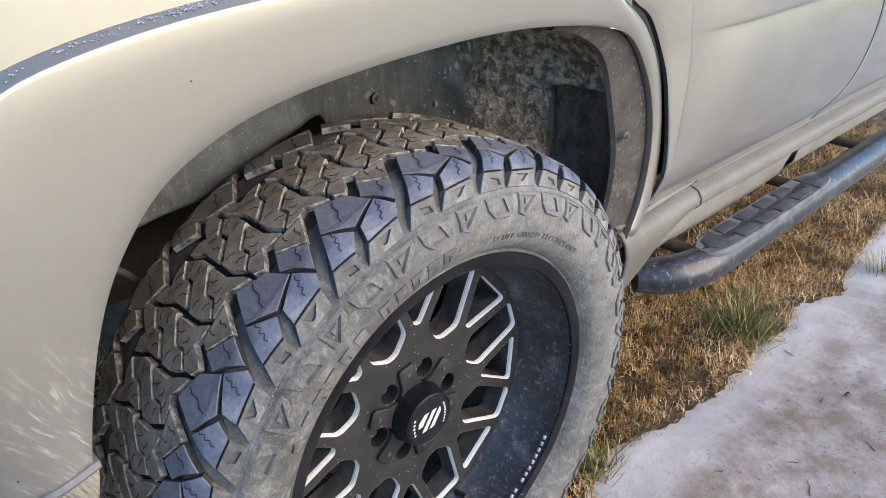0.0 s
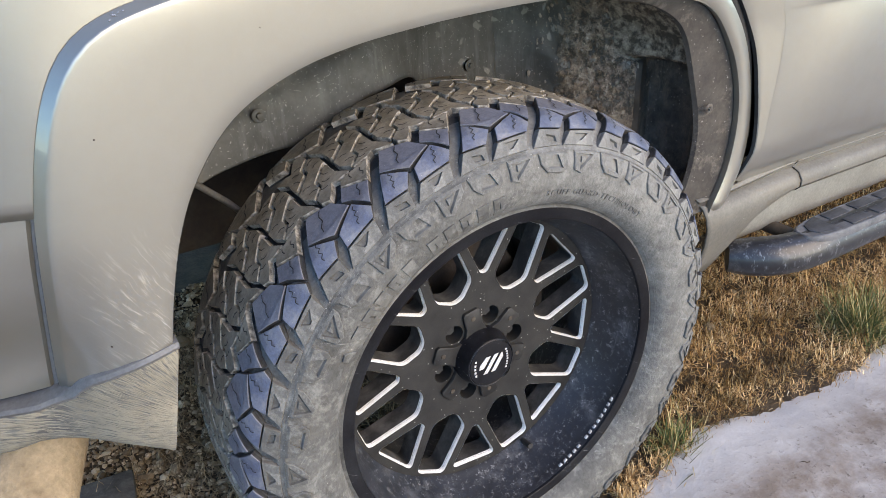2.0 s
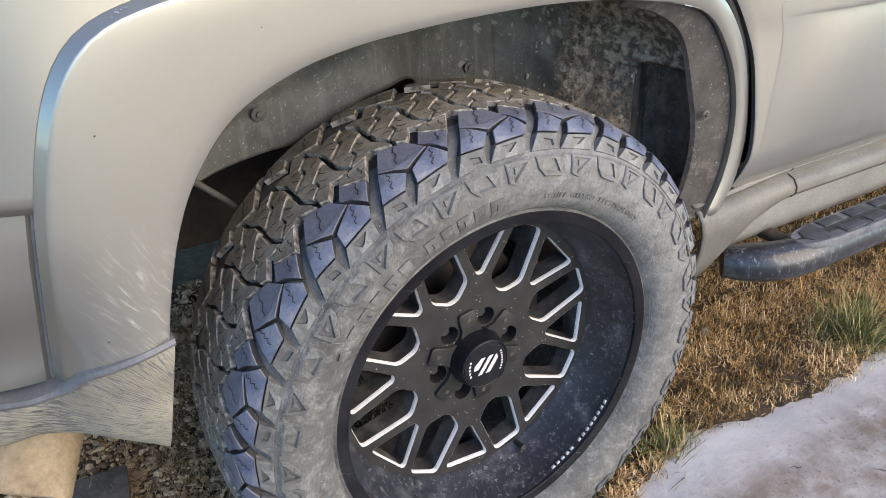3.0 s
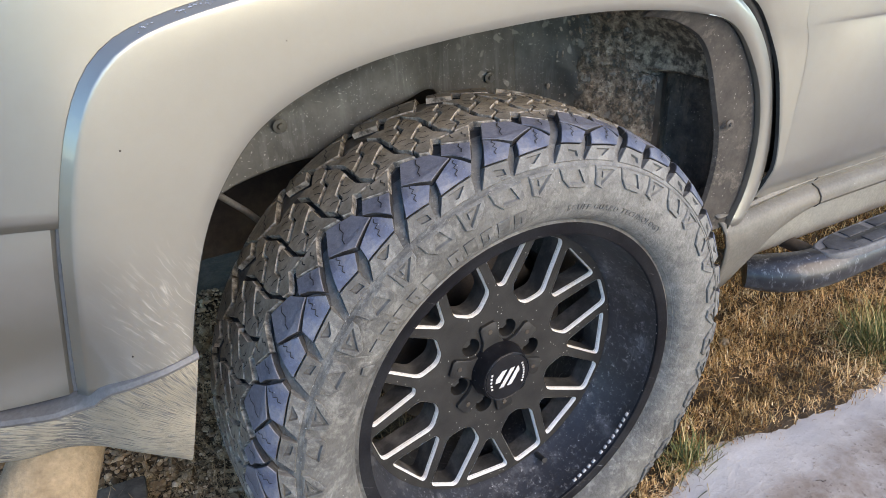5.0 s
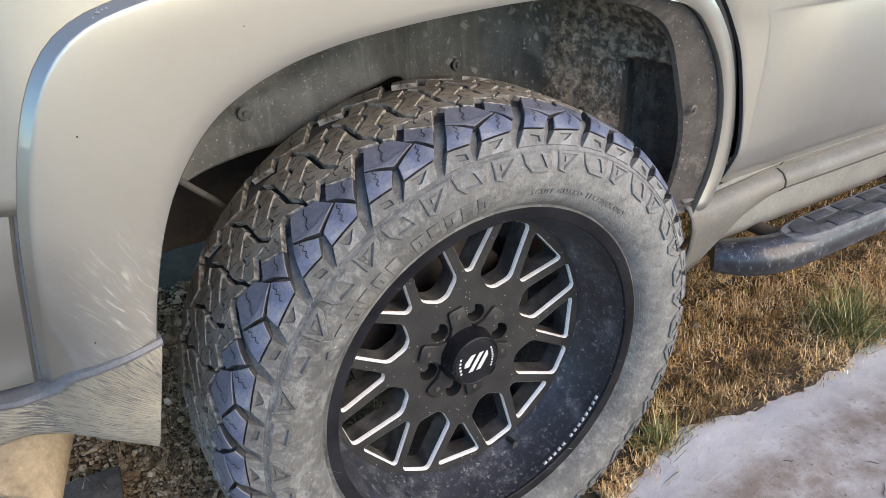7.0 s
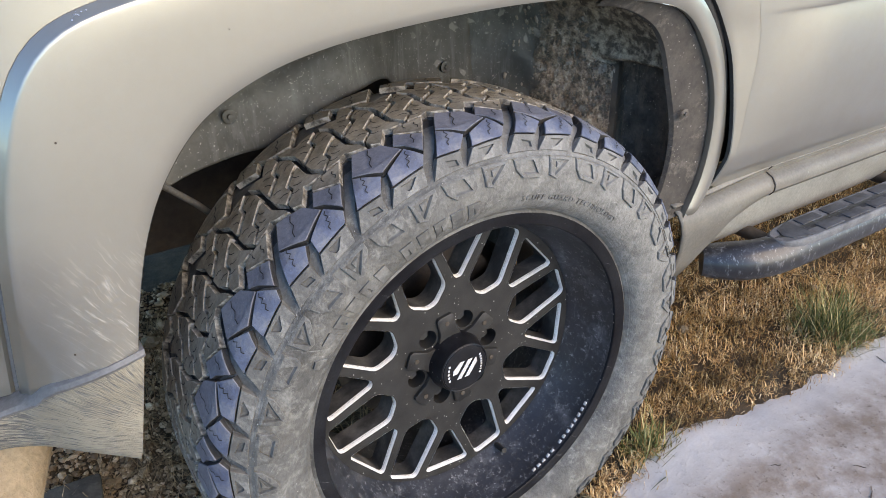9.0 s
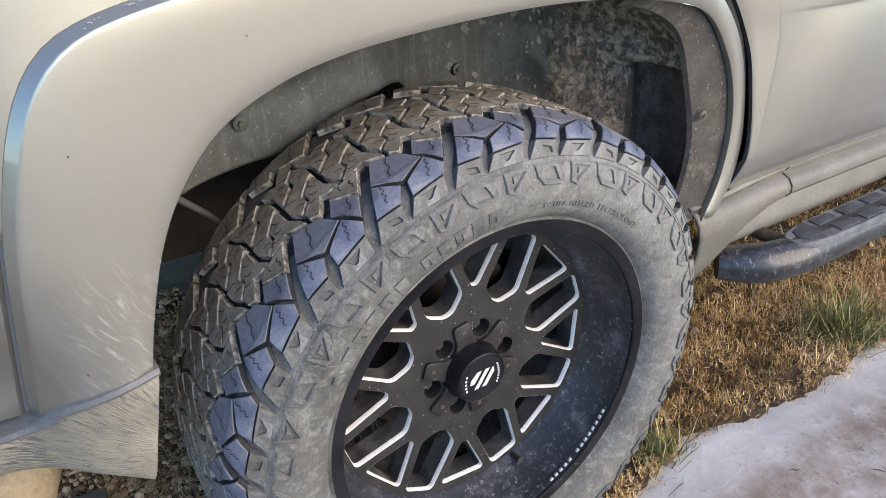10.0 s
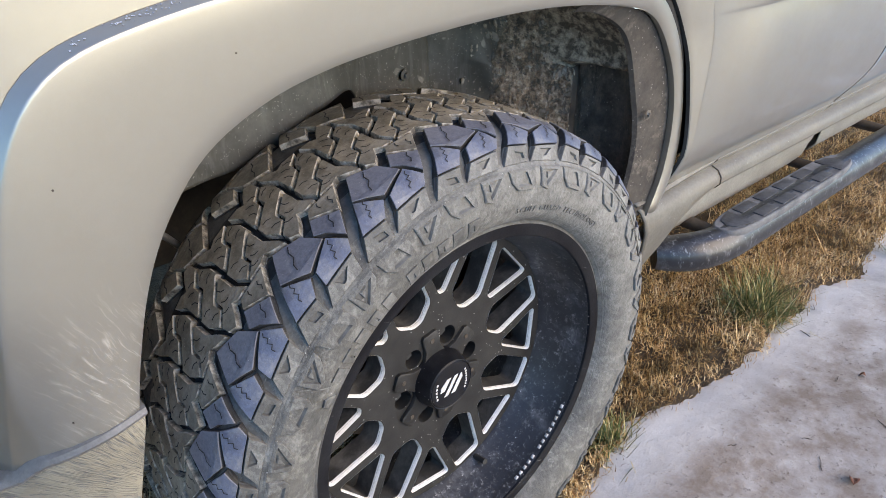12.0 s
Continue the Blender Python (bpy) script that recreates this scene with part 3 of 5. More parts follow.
def make_fender():
    steps = [(0.00, 0.002, -0.0490), (0.00, 0.0, -0.0560), (0.008, 0.0, -0.0630), (0.024, 0.0, -0.0668), (0.06, 0.0, -0.0684), (0.15, 0.0, -0.0695), (0.32, 0.0, -0.0706), (0.55, 0.0, -0.0717), (0.69, 0.0, -0.0724), (0.75, 0.0, -0.0726), (0.80, 0.0, -0.0723),
             (0.840, 0.0, -0.0721), (0.858, 0.0, -0.0715), (0.870, 0.0, -0.0706), (0.882, 0.0, -0.0695), (0.90, 0.0, -0.0680), (0.93, 0.0, -0.0655), (0.96, 0.0, -0.0630), (0.99, 0.0, -0.0605), (0.997, 0.0, -0.0599), (1.0, 0.0, -0.0597), (1.0, 0.0006, -0.0560)]
    rows = []
    for f_step, lift, y in steps:
        row = []
        for i, (a, b) in enumerate(zip(ARCH, FLARE)):
            s = i / 95
            rear = float(smooth01(0.62, 0.80, s))
            f = f_step
            if f > 0.7:
                f = max(f, 1 - (1 - f) * (0.062 + 0.026 * float(smooth01(0.18, 0.30, s))) / np.linalg.norm(b - a))
            p = a + (b - a) * f
            p[1] = p[1] if p[0] > 0 else max(p[1], float(np.interp(p[0], [-.562, -.54, -.505, -.47, -.436], [.586, .604, .625, .634, .639])))
            out = (a - np.array([0.0, 0.42]))
            out = out / np.linalg.norm(out) * lift
            out = out * (1 - rear) if lift and f else out
            yy = y + rear * 0.010 * f
            if rear and not (lift and f) and f > 0.01:
                yy = (1 - rear) * y + rear * (-0.0530 - 0.0055 * min(f / 0.45, 1.0) ** 0.5 - 0.0040 * math.sin(math.pi * f))
            if lift and f:
                yy += rear * 0.010
            row.append((p[0] + out[0], yy + side_y(p[0], p[1]) * f, p[1] + out[1]))
        rows.append(row)
    ob = part("front_fender", loft(rows), PAINT, truck, "champagne metallic fender with a raised flare round the wheel arch")
    thicken(ob, 0.0016)
    # upper panel between the flare and the bonnet
    lo, hi = 13, 72
    far = spline([(-.86, .835), (-.85, .95), (-.82, 1.12), (-.60, 1.27), (-.30, 1.30), (.0, 1.31), (.285, 1.31)], hi - lo)
    rows = []
    for f in (0.0, 0.002, 0.03, 0.08, 0.2, 0.4, 0.65, 0.85, 1.0):
        row = []
        for i in range(lo, hi):
            d = FLARE[i] - np.array([0.0, 0.42])
            b, c = FLARE[i] + d / np.linalg.norm(d) * 0.0003, far[i - lo]
            p = b + (c - b) * f
            y = -0.0594 - 0.0003 * float(smooth01(0.0, 0.2, f)) + 0.012 * f + side_y(p[0], p[1]) + 0.10 * max(0, p[1] - 1.1) ** 1.3
            row.append((p[0], y, p[1]))
        rows.append(row)
    # pale dried residue lying in flakes on the flare's ledge
    rng = np.random.RandomState(31)
    bm = bmesh.new()
    for cx, n, spread in ((-.428, 12, .008), (-.396, 9, .007), (-.378, 16, .009), (-.362, 12, .008), (-.346, 6, .006), (-.322, 26, .011), (-.300, 46, .010), (-.286, 34, .010), (-.262, 34, .013), (-.238, 20, .010)):
        for _ in range(n):
            x = cx + rng.normal(0, spread * .6)
            k = float(np.interp(x, FLARE[:60, 0], np.arange(60)))
            f = float(np.clip(rng.normal(.955, .02), .91, .99))
            a, b = ARCH[int(k)] * (1 - k % 1) + ARCH[int(k) + 1] * (k % 1), FLARE[int(k)] * (1 - k % 1) + FLARE[int(k) + 1] * (k % 1)
            p = b + (a - b) * (1 - f) * 0.088 / np.linalg.norm(b - a)
            y = float(np.interp(f, [.90, .93, .96, .99, 1.0], [-.0680, -.0655, -.0630, -.0605, -.0597]))
            size = rng.uniform(.0002, .0008)
            turn = rng.uniform(0, 6.28)
            ring_up = []
            for w in range(6):
                e = size * rng.uniform(.5, 1.3)
                u, v = e * 1.5 * math.cos(turn + w * 1.047), e * math.sin(turn + w * 1.047)
                ring_up.append(bm.verts.new((p[0] + u, y - .0007 + v * .68, p[1] + .0007 + v * .73)))
            bm.faces.new(ring_up)
    thicken(tagged(part("dried_residue", bm, RESIDUE, ob, smooth=False), "pale flakes of dried residue", kind="stuff"), 0.0005, offset=0.0)
    # small stone chips in the paint
    for x, y, z, r in CHIPS:
        part("paint_chip", disc_bm(Vector((x, y, z)), r, .0015, 10, .0003), CHIP, ob)
    up = part("fender_upper_panel", loft(rows), PAINT, truck)
    thicken(up, 0.0016)


def make_bumper():
    edge = spline([(-.535, .818), (-.544, .760), (-.554, .665), (-.562, .588)], 16)
    rows = []
    for f in (0.0, 0.012, 0.03, 0.08, 0.2, 0.45, 0.75, 1.0):
        row = []
        for i, (x, z) in enumerate(edge):
            px = x + f * (-1.10 - x)
            pz = z + f * (-0.012 + (-0.045) * i / 15)
            y = -0.053 + side_y(px, pz) + (0.006 if f == 0 else 0.0) + 0.02 * f * float(smooth01(0.72, 0.56, pz))
            row.append((px, y, pz))
        rows.append(row)
    ob = part("bumper_fascia", loft(rows), PAINT, truck, "champagne painted bumper end")
    thicken(ob, 0.003, rim=False)
    # seam strip between bumper and fender
    a = [(x, -0.049 + side_y(x, 0.822) + 0.004, 0.823 - 0.02 * (-.53 - x)) for x in np.linspace(-.529, -1.0, 12)]
    part("bumper_seam", tube(a, 0.0045, 8), SEAL, truck)
    # filler in the upright joint; its grey also paints the soft shadow there
    part("bumper_seam", tube([(x + .003, -0.0485 + side_y(x, z), z) for x, z in edge], 0.0055, 8), LEDGE, truck)
    # lower valance below a blue-grey ledge
    top = spline([(-.436, -.062, .641), (-.470, -.066, .636), (-.505, -.058, .627), (-.534, -.036, .612), (-.549, -.020, .594), (-.566, -.002, .583), (-.61, .018, .572), (-.80, .115, .560), (-1.0, .26, .55)], 40)
    bot = spline([(-.4635, -.053, .484), (-.491, -.044, .497), (-.518, -.028, .504), (-.555, .004, .507), (-.595, .030, .503), (-.65, .052, .492), (-.82, .14, .485), (-1.0, .28, .48)], 40)
    rows = []
    for f, dy in ((0.0, 0.004), (0.04, -0.004), (0.10, -0.006), (0.3, -0.004), (0.6, 0.0), (0.9, 0.004), (1.0, 0.010)):
        rows.append([tuple(a + (b - a) * f + np.array([0, dy, 0])) for a, b in zip(top, bot)])
    v = part("lower_valance", loft(rows), SPLASH, truck, "grey lower valance streaked with dried mud")
    thicken(v, 0.004, 0.001)
    # the ledge
    rows = []
    for dz, dy in ((0.005, 0.022), (0.006, 0.004), (0.0045, -0.006), (0.0, -0.009), (-0.004, -0.007), (-0.0055, 0.006)):
        rows.append([tuple(a + np.array([0, dy, dz])) for a in top])
    part("valance_ledge", loft(rows), LEDGE, truck, "blue-grey plastic ledge along the bumper's lower edge")


def make_liner_parts():
    # roof of the wheel house
    rows = []
    arc = spline([(-.452, .70), (-.425, .775), (-.385, .845), (-.330, .895), (-.265, .922), (-.13, .945), (.06, .952), (.20, .945), (.30, .925), (.375, .880), (.42, .82), (.452, .75)], 70)
    for y in (-0.046, -0.02, 0.03, 0.08, 0.13, 0.18, 0.225, 0.25):
        rows.append([(x, y, z) for x, z in arc])
    ob = part("wheel_house_liner", loft(rows), LINER, truck, "dark grey plastic wheel liner speckled with mud")
    thicken(ob, 0.003, offset=1.0)
    # inner wall behind the tyre, open towards the front
    high = spline([(-.385, .735), (-.37, .80), (-.32, .862), (-.25, .89), (-.12, .93), (.06, .945), (.20, .945)], 50)
    low = spline([(-.335, .722), (-.30, .733), (-.236, .743), (-.194, .745), (-.141, .756), (-.104, .768), (-.088, .772), (-.080, .789), (-.03, .797), (.03, .790), (.07, .72), (.12, .68), (.20, .62)], 50)
    rows = []
    for f in (0, 0.1, 0.25, 0.40, 0.46, 0.51, 0.56, 0.62, 0.75, 0.95, 1.0):
        row = []
        for i, (a, b) in enumerate(zip(high, low)):
            p = a + (b - a) * f
            y = 0.238 - 0.052 * float(smooth01(0.08, -0.06, p[0])) + 0.006 * math.sin(11 * p[0] + 5 * p[1])
            y -= 0.020 * float(smooth01(0.42, 0.60, f)) * float(smooth01(0.0, -0.10, p[0]))
            row.append((p[0], y - 0.006 * (f > 0.9) * (i < 30), p[1]))
        rows.append(row)
    ob = part("inner_liner_wall", loft(rows), LINER, truck, "dark grey inner liner wall with mud specks")
    thicken(ob, 0.003, offset=1.0)
    # rear wall: sweeps round to the flange, with a shelf and a dark recess under it
    upper = spline([(.185, .243), (.240, .212), (.285, .165), (.320, .122), (.341, .094), (.347, .080), (.352, .070), (.360, .055), (.368, .02), (.372, -.015), (.374, -.036)], 44)
    lower = spline([(.185, .243), (.240, .212), (.285, .165), (.322, .120), (.345, .090), (.357, .074), (.368, .070), (.400, .085), (.420, .050), (.424, .0), (.420, -.036)], 44)
    zs = np.r_[np.linspace(.44, .775, 50), .780, .784, .787, .790, .793, .796, .800, .804, .808, .812, np.linspace(.818, .95, 24)]
    rows = []
    for z in zs:
        k = float(smooth01(.785, .803, z))
        lean = 0.115 * float(smooth01(.82, .97, z)) + 0.06 * float(smooth01(.66, .44, z))
        row = []
        for i, (a, b) in enumerate(zip(upper, lower)):
            p = a * k + b * (1 - k)
            w = (0.0022 * math.sin(70 * z + 0.6 * i) + 0.002 * math.sin(31 * z + i)) * math.sin(math.pi * i / 43)
            w += 0.0016 * float(rough_at(z * 60, i * 1.1, 1.0)) * float(smooth01(2, 12, i)) * float(smooth01(43, 38, i))
            row.append((p[0] - lean * (i / 43) + w, p[1] + w, z))
        rows.append(row)
    bm = loft(rows)
    bm.verts.index_update()
    # dark slots below the shelf paint the shade of the recess
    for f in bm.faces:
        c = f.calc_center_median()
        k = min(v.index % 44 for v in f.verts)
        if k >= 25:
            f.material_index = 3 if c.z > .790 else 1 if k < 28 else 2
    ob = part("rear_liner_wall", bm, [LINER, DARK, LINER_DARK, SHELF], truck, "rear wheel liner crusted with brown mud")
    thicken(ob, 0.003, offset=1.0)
    # clods and splashes of dried mud sticking to the rear wall
    rng = np.random.RandomState(12)
    clods = bmesh.new()
    for _ in range(620):
        i = int(np.clip(rng.normal(19, 5), 5, 41))
        j = int(rng.uniform(8, len(rows) - 2))
        c = Vector(rows[j][i])
        side = (Vector(rows[j][min(i + 1, 43)]) - Vector(rows[j][i - 1])).normalized()
        rise = (Vector(rows[j + 1][i]) - Vector(rows[j - 1][i])).normalized()
        out = side.cross(rise).normalized()
        out = -out if out.x > 0 or (abs(out.x) < 0.2 and out.y > 0) else out
        size = float(np.clip(rng.lognormal(-6.65, .5), .0007, .0032))
        got = bmesh.ops.create_icosphere(clods, subdivisions=1, radius=1.0)["verts"]
        long = rng.uniform(.8, 2.2)
        for v in got:
            k = rng.uniform(.75, 1.25)
            v.co = c + out * (v.co.x * size * .5 + .0038) + side * (v.co.y * size * k) + rise * (v.co.z * size * long * k)
    tagged(part("dried_mud", clods, MUD_GREY, truck, smooth=False), "clods of dried grey-brown mud on the wheel liner", kind="stuff")
    # flat flange inside the arch's rear edge
    outer = ARCH[58:96]
    rows = []
    for f in (0.0, 0.06, 0.5, 0.94, 1.0):
        row = []
        for i, (x, z) in enumerate(outer):
            s = i / (len(outer) - 1)
            wide = 0.012 + 0.060 * float(smooth01(0.05, 0.55, s))
            d = np.array([x - 0.02, z - 0.50])
            d /= np.linalg.norm(d)
            p = np.array([x, z]) - d * wide * f
            row.append((p[0], -0.0520 + 0.006 * (f > 0.95) + 0.012 * f, p[1]))
        rows.append(row)
    ob = part("arch_flange", loft(rows), FLANGE, truck, "muddy grey flange inside the wheel arch")
    thicken(ob, 0.004, offset=1.0, rim=False)
    # clips
    for c, r in (((-.236, .168, .797), .0105), ((.141, .228, .788), .0095), ((.390, -.052, .738), .008)):
        bm = bmesh.new()
        bmesh.ops.create_uvsphere(bm, u_segments=16, v_segments=8, radius=r)
        for v in bm.verts:
            v.co.y *= 0.16
        bmesh.ops.translate(bm, verts=bm.verts, vec=c)
        clip = part("liner_clip", bm, LINER if c[1] > 0 else FLANGE, truck, "dark plastic push clip")
        part("clip_head", disc_bm(Vector(c) + Vector((0, -r * .16 - .003, 0)), r * .42, .004, 12, .001), LINER if c[1] > 0 else FLANGE, clip)
    # shock and stay in the open front of the wheel house, with the dark chassis behind
    part("chassis_stay", tube([(-.375, .10, .775), (-.300, .16, .690), (-.262, .19, .640)], 0.0045, 12), METAL, truck)
    part("chassis_rail", box(-1.0, 0.9, 0.42, 0.52, 0.50, 0.92, 0.01), DARK, truck)
    part("chassis_front_wall", box(-.62, -.56, 0.12, 0.50, 0.52, 0.95, 0.01), DARK, truck)
    part("underbody", box(-0.5, 3.2, 0.44, 1.6, 0.50, 0.60, 0.02), DARK, truck)
    # dark boxes added to shut out the lit ground beyond the truck
    part("front_light_block", box(-1.05, -.62, 0.30, 1.60, 0.34, 0.62, 0.02), DARK, truck)
    part("far_light_block", box(-1.0, 2.6, 1.62, 1.68, 0.20, 1.26, 0.02), DARK, truck)
    # unseen bonnet, added to keep sky light out of the wheel house
    bon = loft([[(x, y, 1.305 + 0.03 * math.sin(math.pi * (y + .03) / 1.7) - 0.05 * max(0, -x - .2)) for y in np.linspace(-.02, 1.66, 14)] for x in np.linspace(-.86, .30, 12)])
    thicken(part("bonnet", bon, PAINT, truck, "champagne metallic bonnet"), 0.003)
    bm = bmesh.new()
    bmesh.ops.create_cone(bm, cap_ends=True, segments=6, radius1=0.016, radius2=0.014, depth=0.02)
    bmesh.ops.rotate(bm, verts=bm.verts, matrix=Matrix.Rotation(radians(90), 3, "X"))
    bmesh.ops.translate(bm, verts=bm.verts, vec=(-.385, .115, .722))
    part("chassis_bolt", bm, BRAKE, truck, "rust-brown chassis bolt")


def door_y(z, x):
    pts = [(0.56, -.036), (.585, -.044), (.600, -.054), (.625, -.064), (.66, -.0745), (.70, -.0815), (.74, -.0862), (.78, -.0888), (.80, -.0892), (.82, -.0889), (.84, -.0879), (.855, -.0864), (.868, -.0845), (.8715, -.0843), (.8745, -.0855), (.90, -.0857), (.95, -.083), (1.1, -.074), (1.3, -.050)]
    return float(np.interp(z, [p[0] for p in pts], [p[1] for p in pts]))


GAP = spline([(.292, 1.31), (.292, 1.05), (.318, .975), (.360, .938), (.408, .908), (.459, .830), (.482, .745), (.491, .675), (.486, .630), (.477, .594)], 60)
CREASE = spline([(.50, 1.31), (.50, 1.05), (.50, .95), (.501, .885), (.513, .85), (.516, .80), (.512, .745), (.507, .680), (.499, .630), (.488, .594)], 60)
REAR = spline([(1.262, 1.31), (1.262, 1.05), (1.262, .95), (1.262, .88), (1.258, .80), (1.245, .72), (1.215, .660), (1.165, .628), (1.10, .606)], 60)


def make_doors():
    # front edge of the door, flush with the flare
    rows = []
    for f, dy in ((0.0, 0.008), (0.02, 0.0015), (0.10, 0.0), (0.3, 0.0), (0.6, 0.0), (0.88, 0.0), (1.0, 0.0)):
        row = []
        for a, b in zip(GAP, CREASE):
            p = a + (b - a) * f
            edge = max(door_y(p[1], 0), -0.071)
            y = edge + (1 - f) * min(0.0100, 0.14 * abs(b[0] - a[0])) + max(dy, 0.0)
            row.append((p[0], y, p[1]))
        rows.append(row)
    bm = loft(rows)
    # the turned-in front face is blackened, putting the gap's shade into its colour
    for k, f in enumerate(bm.faces):
        f.material_index = 1 if k < 59 else 0
    door = part("front_door", bm, [PAINT, SEAL], truck, "champagne metallic door with a body-side crease")
    thicken(door, 0.002, rim=False)
    # skin between crease and rear gap
    zs = np.r_[np.linspace(.568, .84, 24), .850, .858, .864, .868, .870, .8715, .873, .8745, .880, .89, np.linspace(.92, 1.30, 8)]
    rows = []
    for f in (0.0, 0.004, 0.012, 0.02, 0.035, 0.05, 0.065, 0.08, 0.10, 0.13, 0.17, 0.21, 0.25, 0.4, 0.6, 0.8, 0.95, 0.99, 1.0):
        row = []
        for z in zs:
            x0 = float(np.interp(z, CREASE[::-1, 1], CREASE[::-1, 0]))
            x1 = float(np.interp(z, REAR[::-1, 1], REAR[::-1, 0]))
            blend = float(smooth01(-0.02, 0.24, f))
            y = door_y(z, 0)
            y = (1 - blend) * max(y, -0.071) + blend * y
            row.append((x0 + (x1 - x0) * f, y + (0.010 if f == 1.0 else 0), z))
        rows.append(row)
    skin = part("door_skin", loft(rows), PAINT, door)
    thicken(skin, 0.002, rim=False)
    rows = []
    for f in (0.0, 0.006, 0.02, 0.2, 0.5, 1.0):
        row = []
        for z in zs:
            x1 = float(np.interp(z, REAR[::-1, 1], REAR[::-1, 0])) + 0.006
            row.append((x1 + (2.6 - x1) * f, door_y(z, 0) + (0.010 if f == 0.0 else 0), z))
        rows.append(row)
    cab = part("rear_cab_side", loft(rows), PAINT, truck, "champagne metallic rear cab side")
    thicken(cab, 0.002)
    seal = [(p[0] - 0.0060, -0.0440 + 0.2 * max(0.0, door_y(p[1], 0) + 0.0735), p[1]) for p in GAP[8:]]
    part("door_seal", tube(seal, 0.0110, 10), SEAL, truck, "black seal in the door gap")
    line = [(x + 0.003, door_y(z, 0) + 0.0055, z) for x, z in REAR[4:]]
    part("door_seal", tube(line, 0.0050, 8), SEAL, truck)
    part("cab_inner", box(0.47, 2.6, 0.0, 0.9, 0.60, 1.28, 0.01), DARK, truck)


def make_sill():
    # moulded sill tube under the doors
    sec = [(-.030, .602), (-.046, .598), (-.050, .592), (-.044, .586), (-.040, .580), (-.056, .574), (-.064, .562), (-.064, .550), (-.056, .541), (-.040, .536), (-.022, .538)]
    rows = []
    for x in (0.640, 0.642, 0.650, 0.9, 1.3, 1.8, 2.6):
        k = 0.002 if x == 0.640 else 0.0
        rows.append([(x, y + k, z) for y, z in sec])
    ob = part("sill_moulding", loft(rows), ROCKER, truck, "dusty champagne sill moulding")
    thicken(ob, 0.003)
    # sill end piece behind the wheel, growing out of the moulding's section
    front = [(-.036, .586), (-.050, .584), (-.054, .580), (-.050, .576), (-.047, .572), (-.058, .567), (-.066, .552), (-.069, .530), (-.065, .497), (-.054, .458), (-.034, .418)]
    rows = []
    for u in np.linspace(0, 1, 26):
        k = float(smooth01(0.0, 1.0, u)) * 0.75 + 0.25 * u
        row = []
        for i, (a, b) in enumerate(zip(front, sec)):
            low = i / 10
            kk = k ** (1 + 0.3 * low)
            row.append((.390 + .022 * low * (1 - u) + .2465 * u, a[0] + (b[0] - a[0]) * kk, a[1] + (b[1] - a[1]) * kk))
        rows.append(row)
    ob = part("sill_end", loft(rows), ROCKER, truck, "dusty sill end piece behind the front wheel")
    thicken(ob, 0.004)
    part("sill_joint", tube([(.6383, y - .0004, z) for y, z in sec[1:-1]], 0.0013, 8), SEAL, truck)
    # inner rocker panel
    rows = []
    for x in (0.560, 0.562, 0.70, 1.0, 1.14, 1.165, 1.175):
        drop = 0.03 * float(smooth01(1.13, 1.175, x))
        rows.append([(x, -.022, .545), (x, -.006, .532), (x, -.002, .50), (x, .006, .445 + drop), (x, .022, .424 + drop), (x, .07, .420 + drop)])
    ob = part("rocker_panel", loft(rows), ROCKER_IN, truck, "dusty grey inner rocker panel")
    thicken(ob, 0.003)
    rows = []
    for x in (1.205, 1.207, 1.4, 2.6):
        rows.append([(x, -.022, .545), (x, -.006, .532), (x, -.002, .50), (x, .005, .458), (x, .020, .440), (x, .07, .436)])
    ob = part("rocker_panel", loft(rows), ROCKER_IN, truck)
    thicken(ob, 0.003)
    part("rocker_seam", tube([(.652, -.021, .543), (.652, -.007, .531), (.652, -.0035, .50), (.652, .0045, .447)], 0.0013, 8), SEAL, truck)


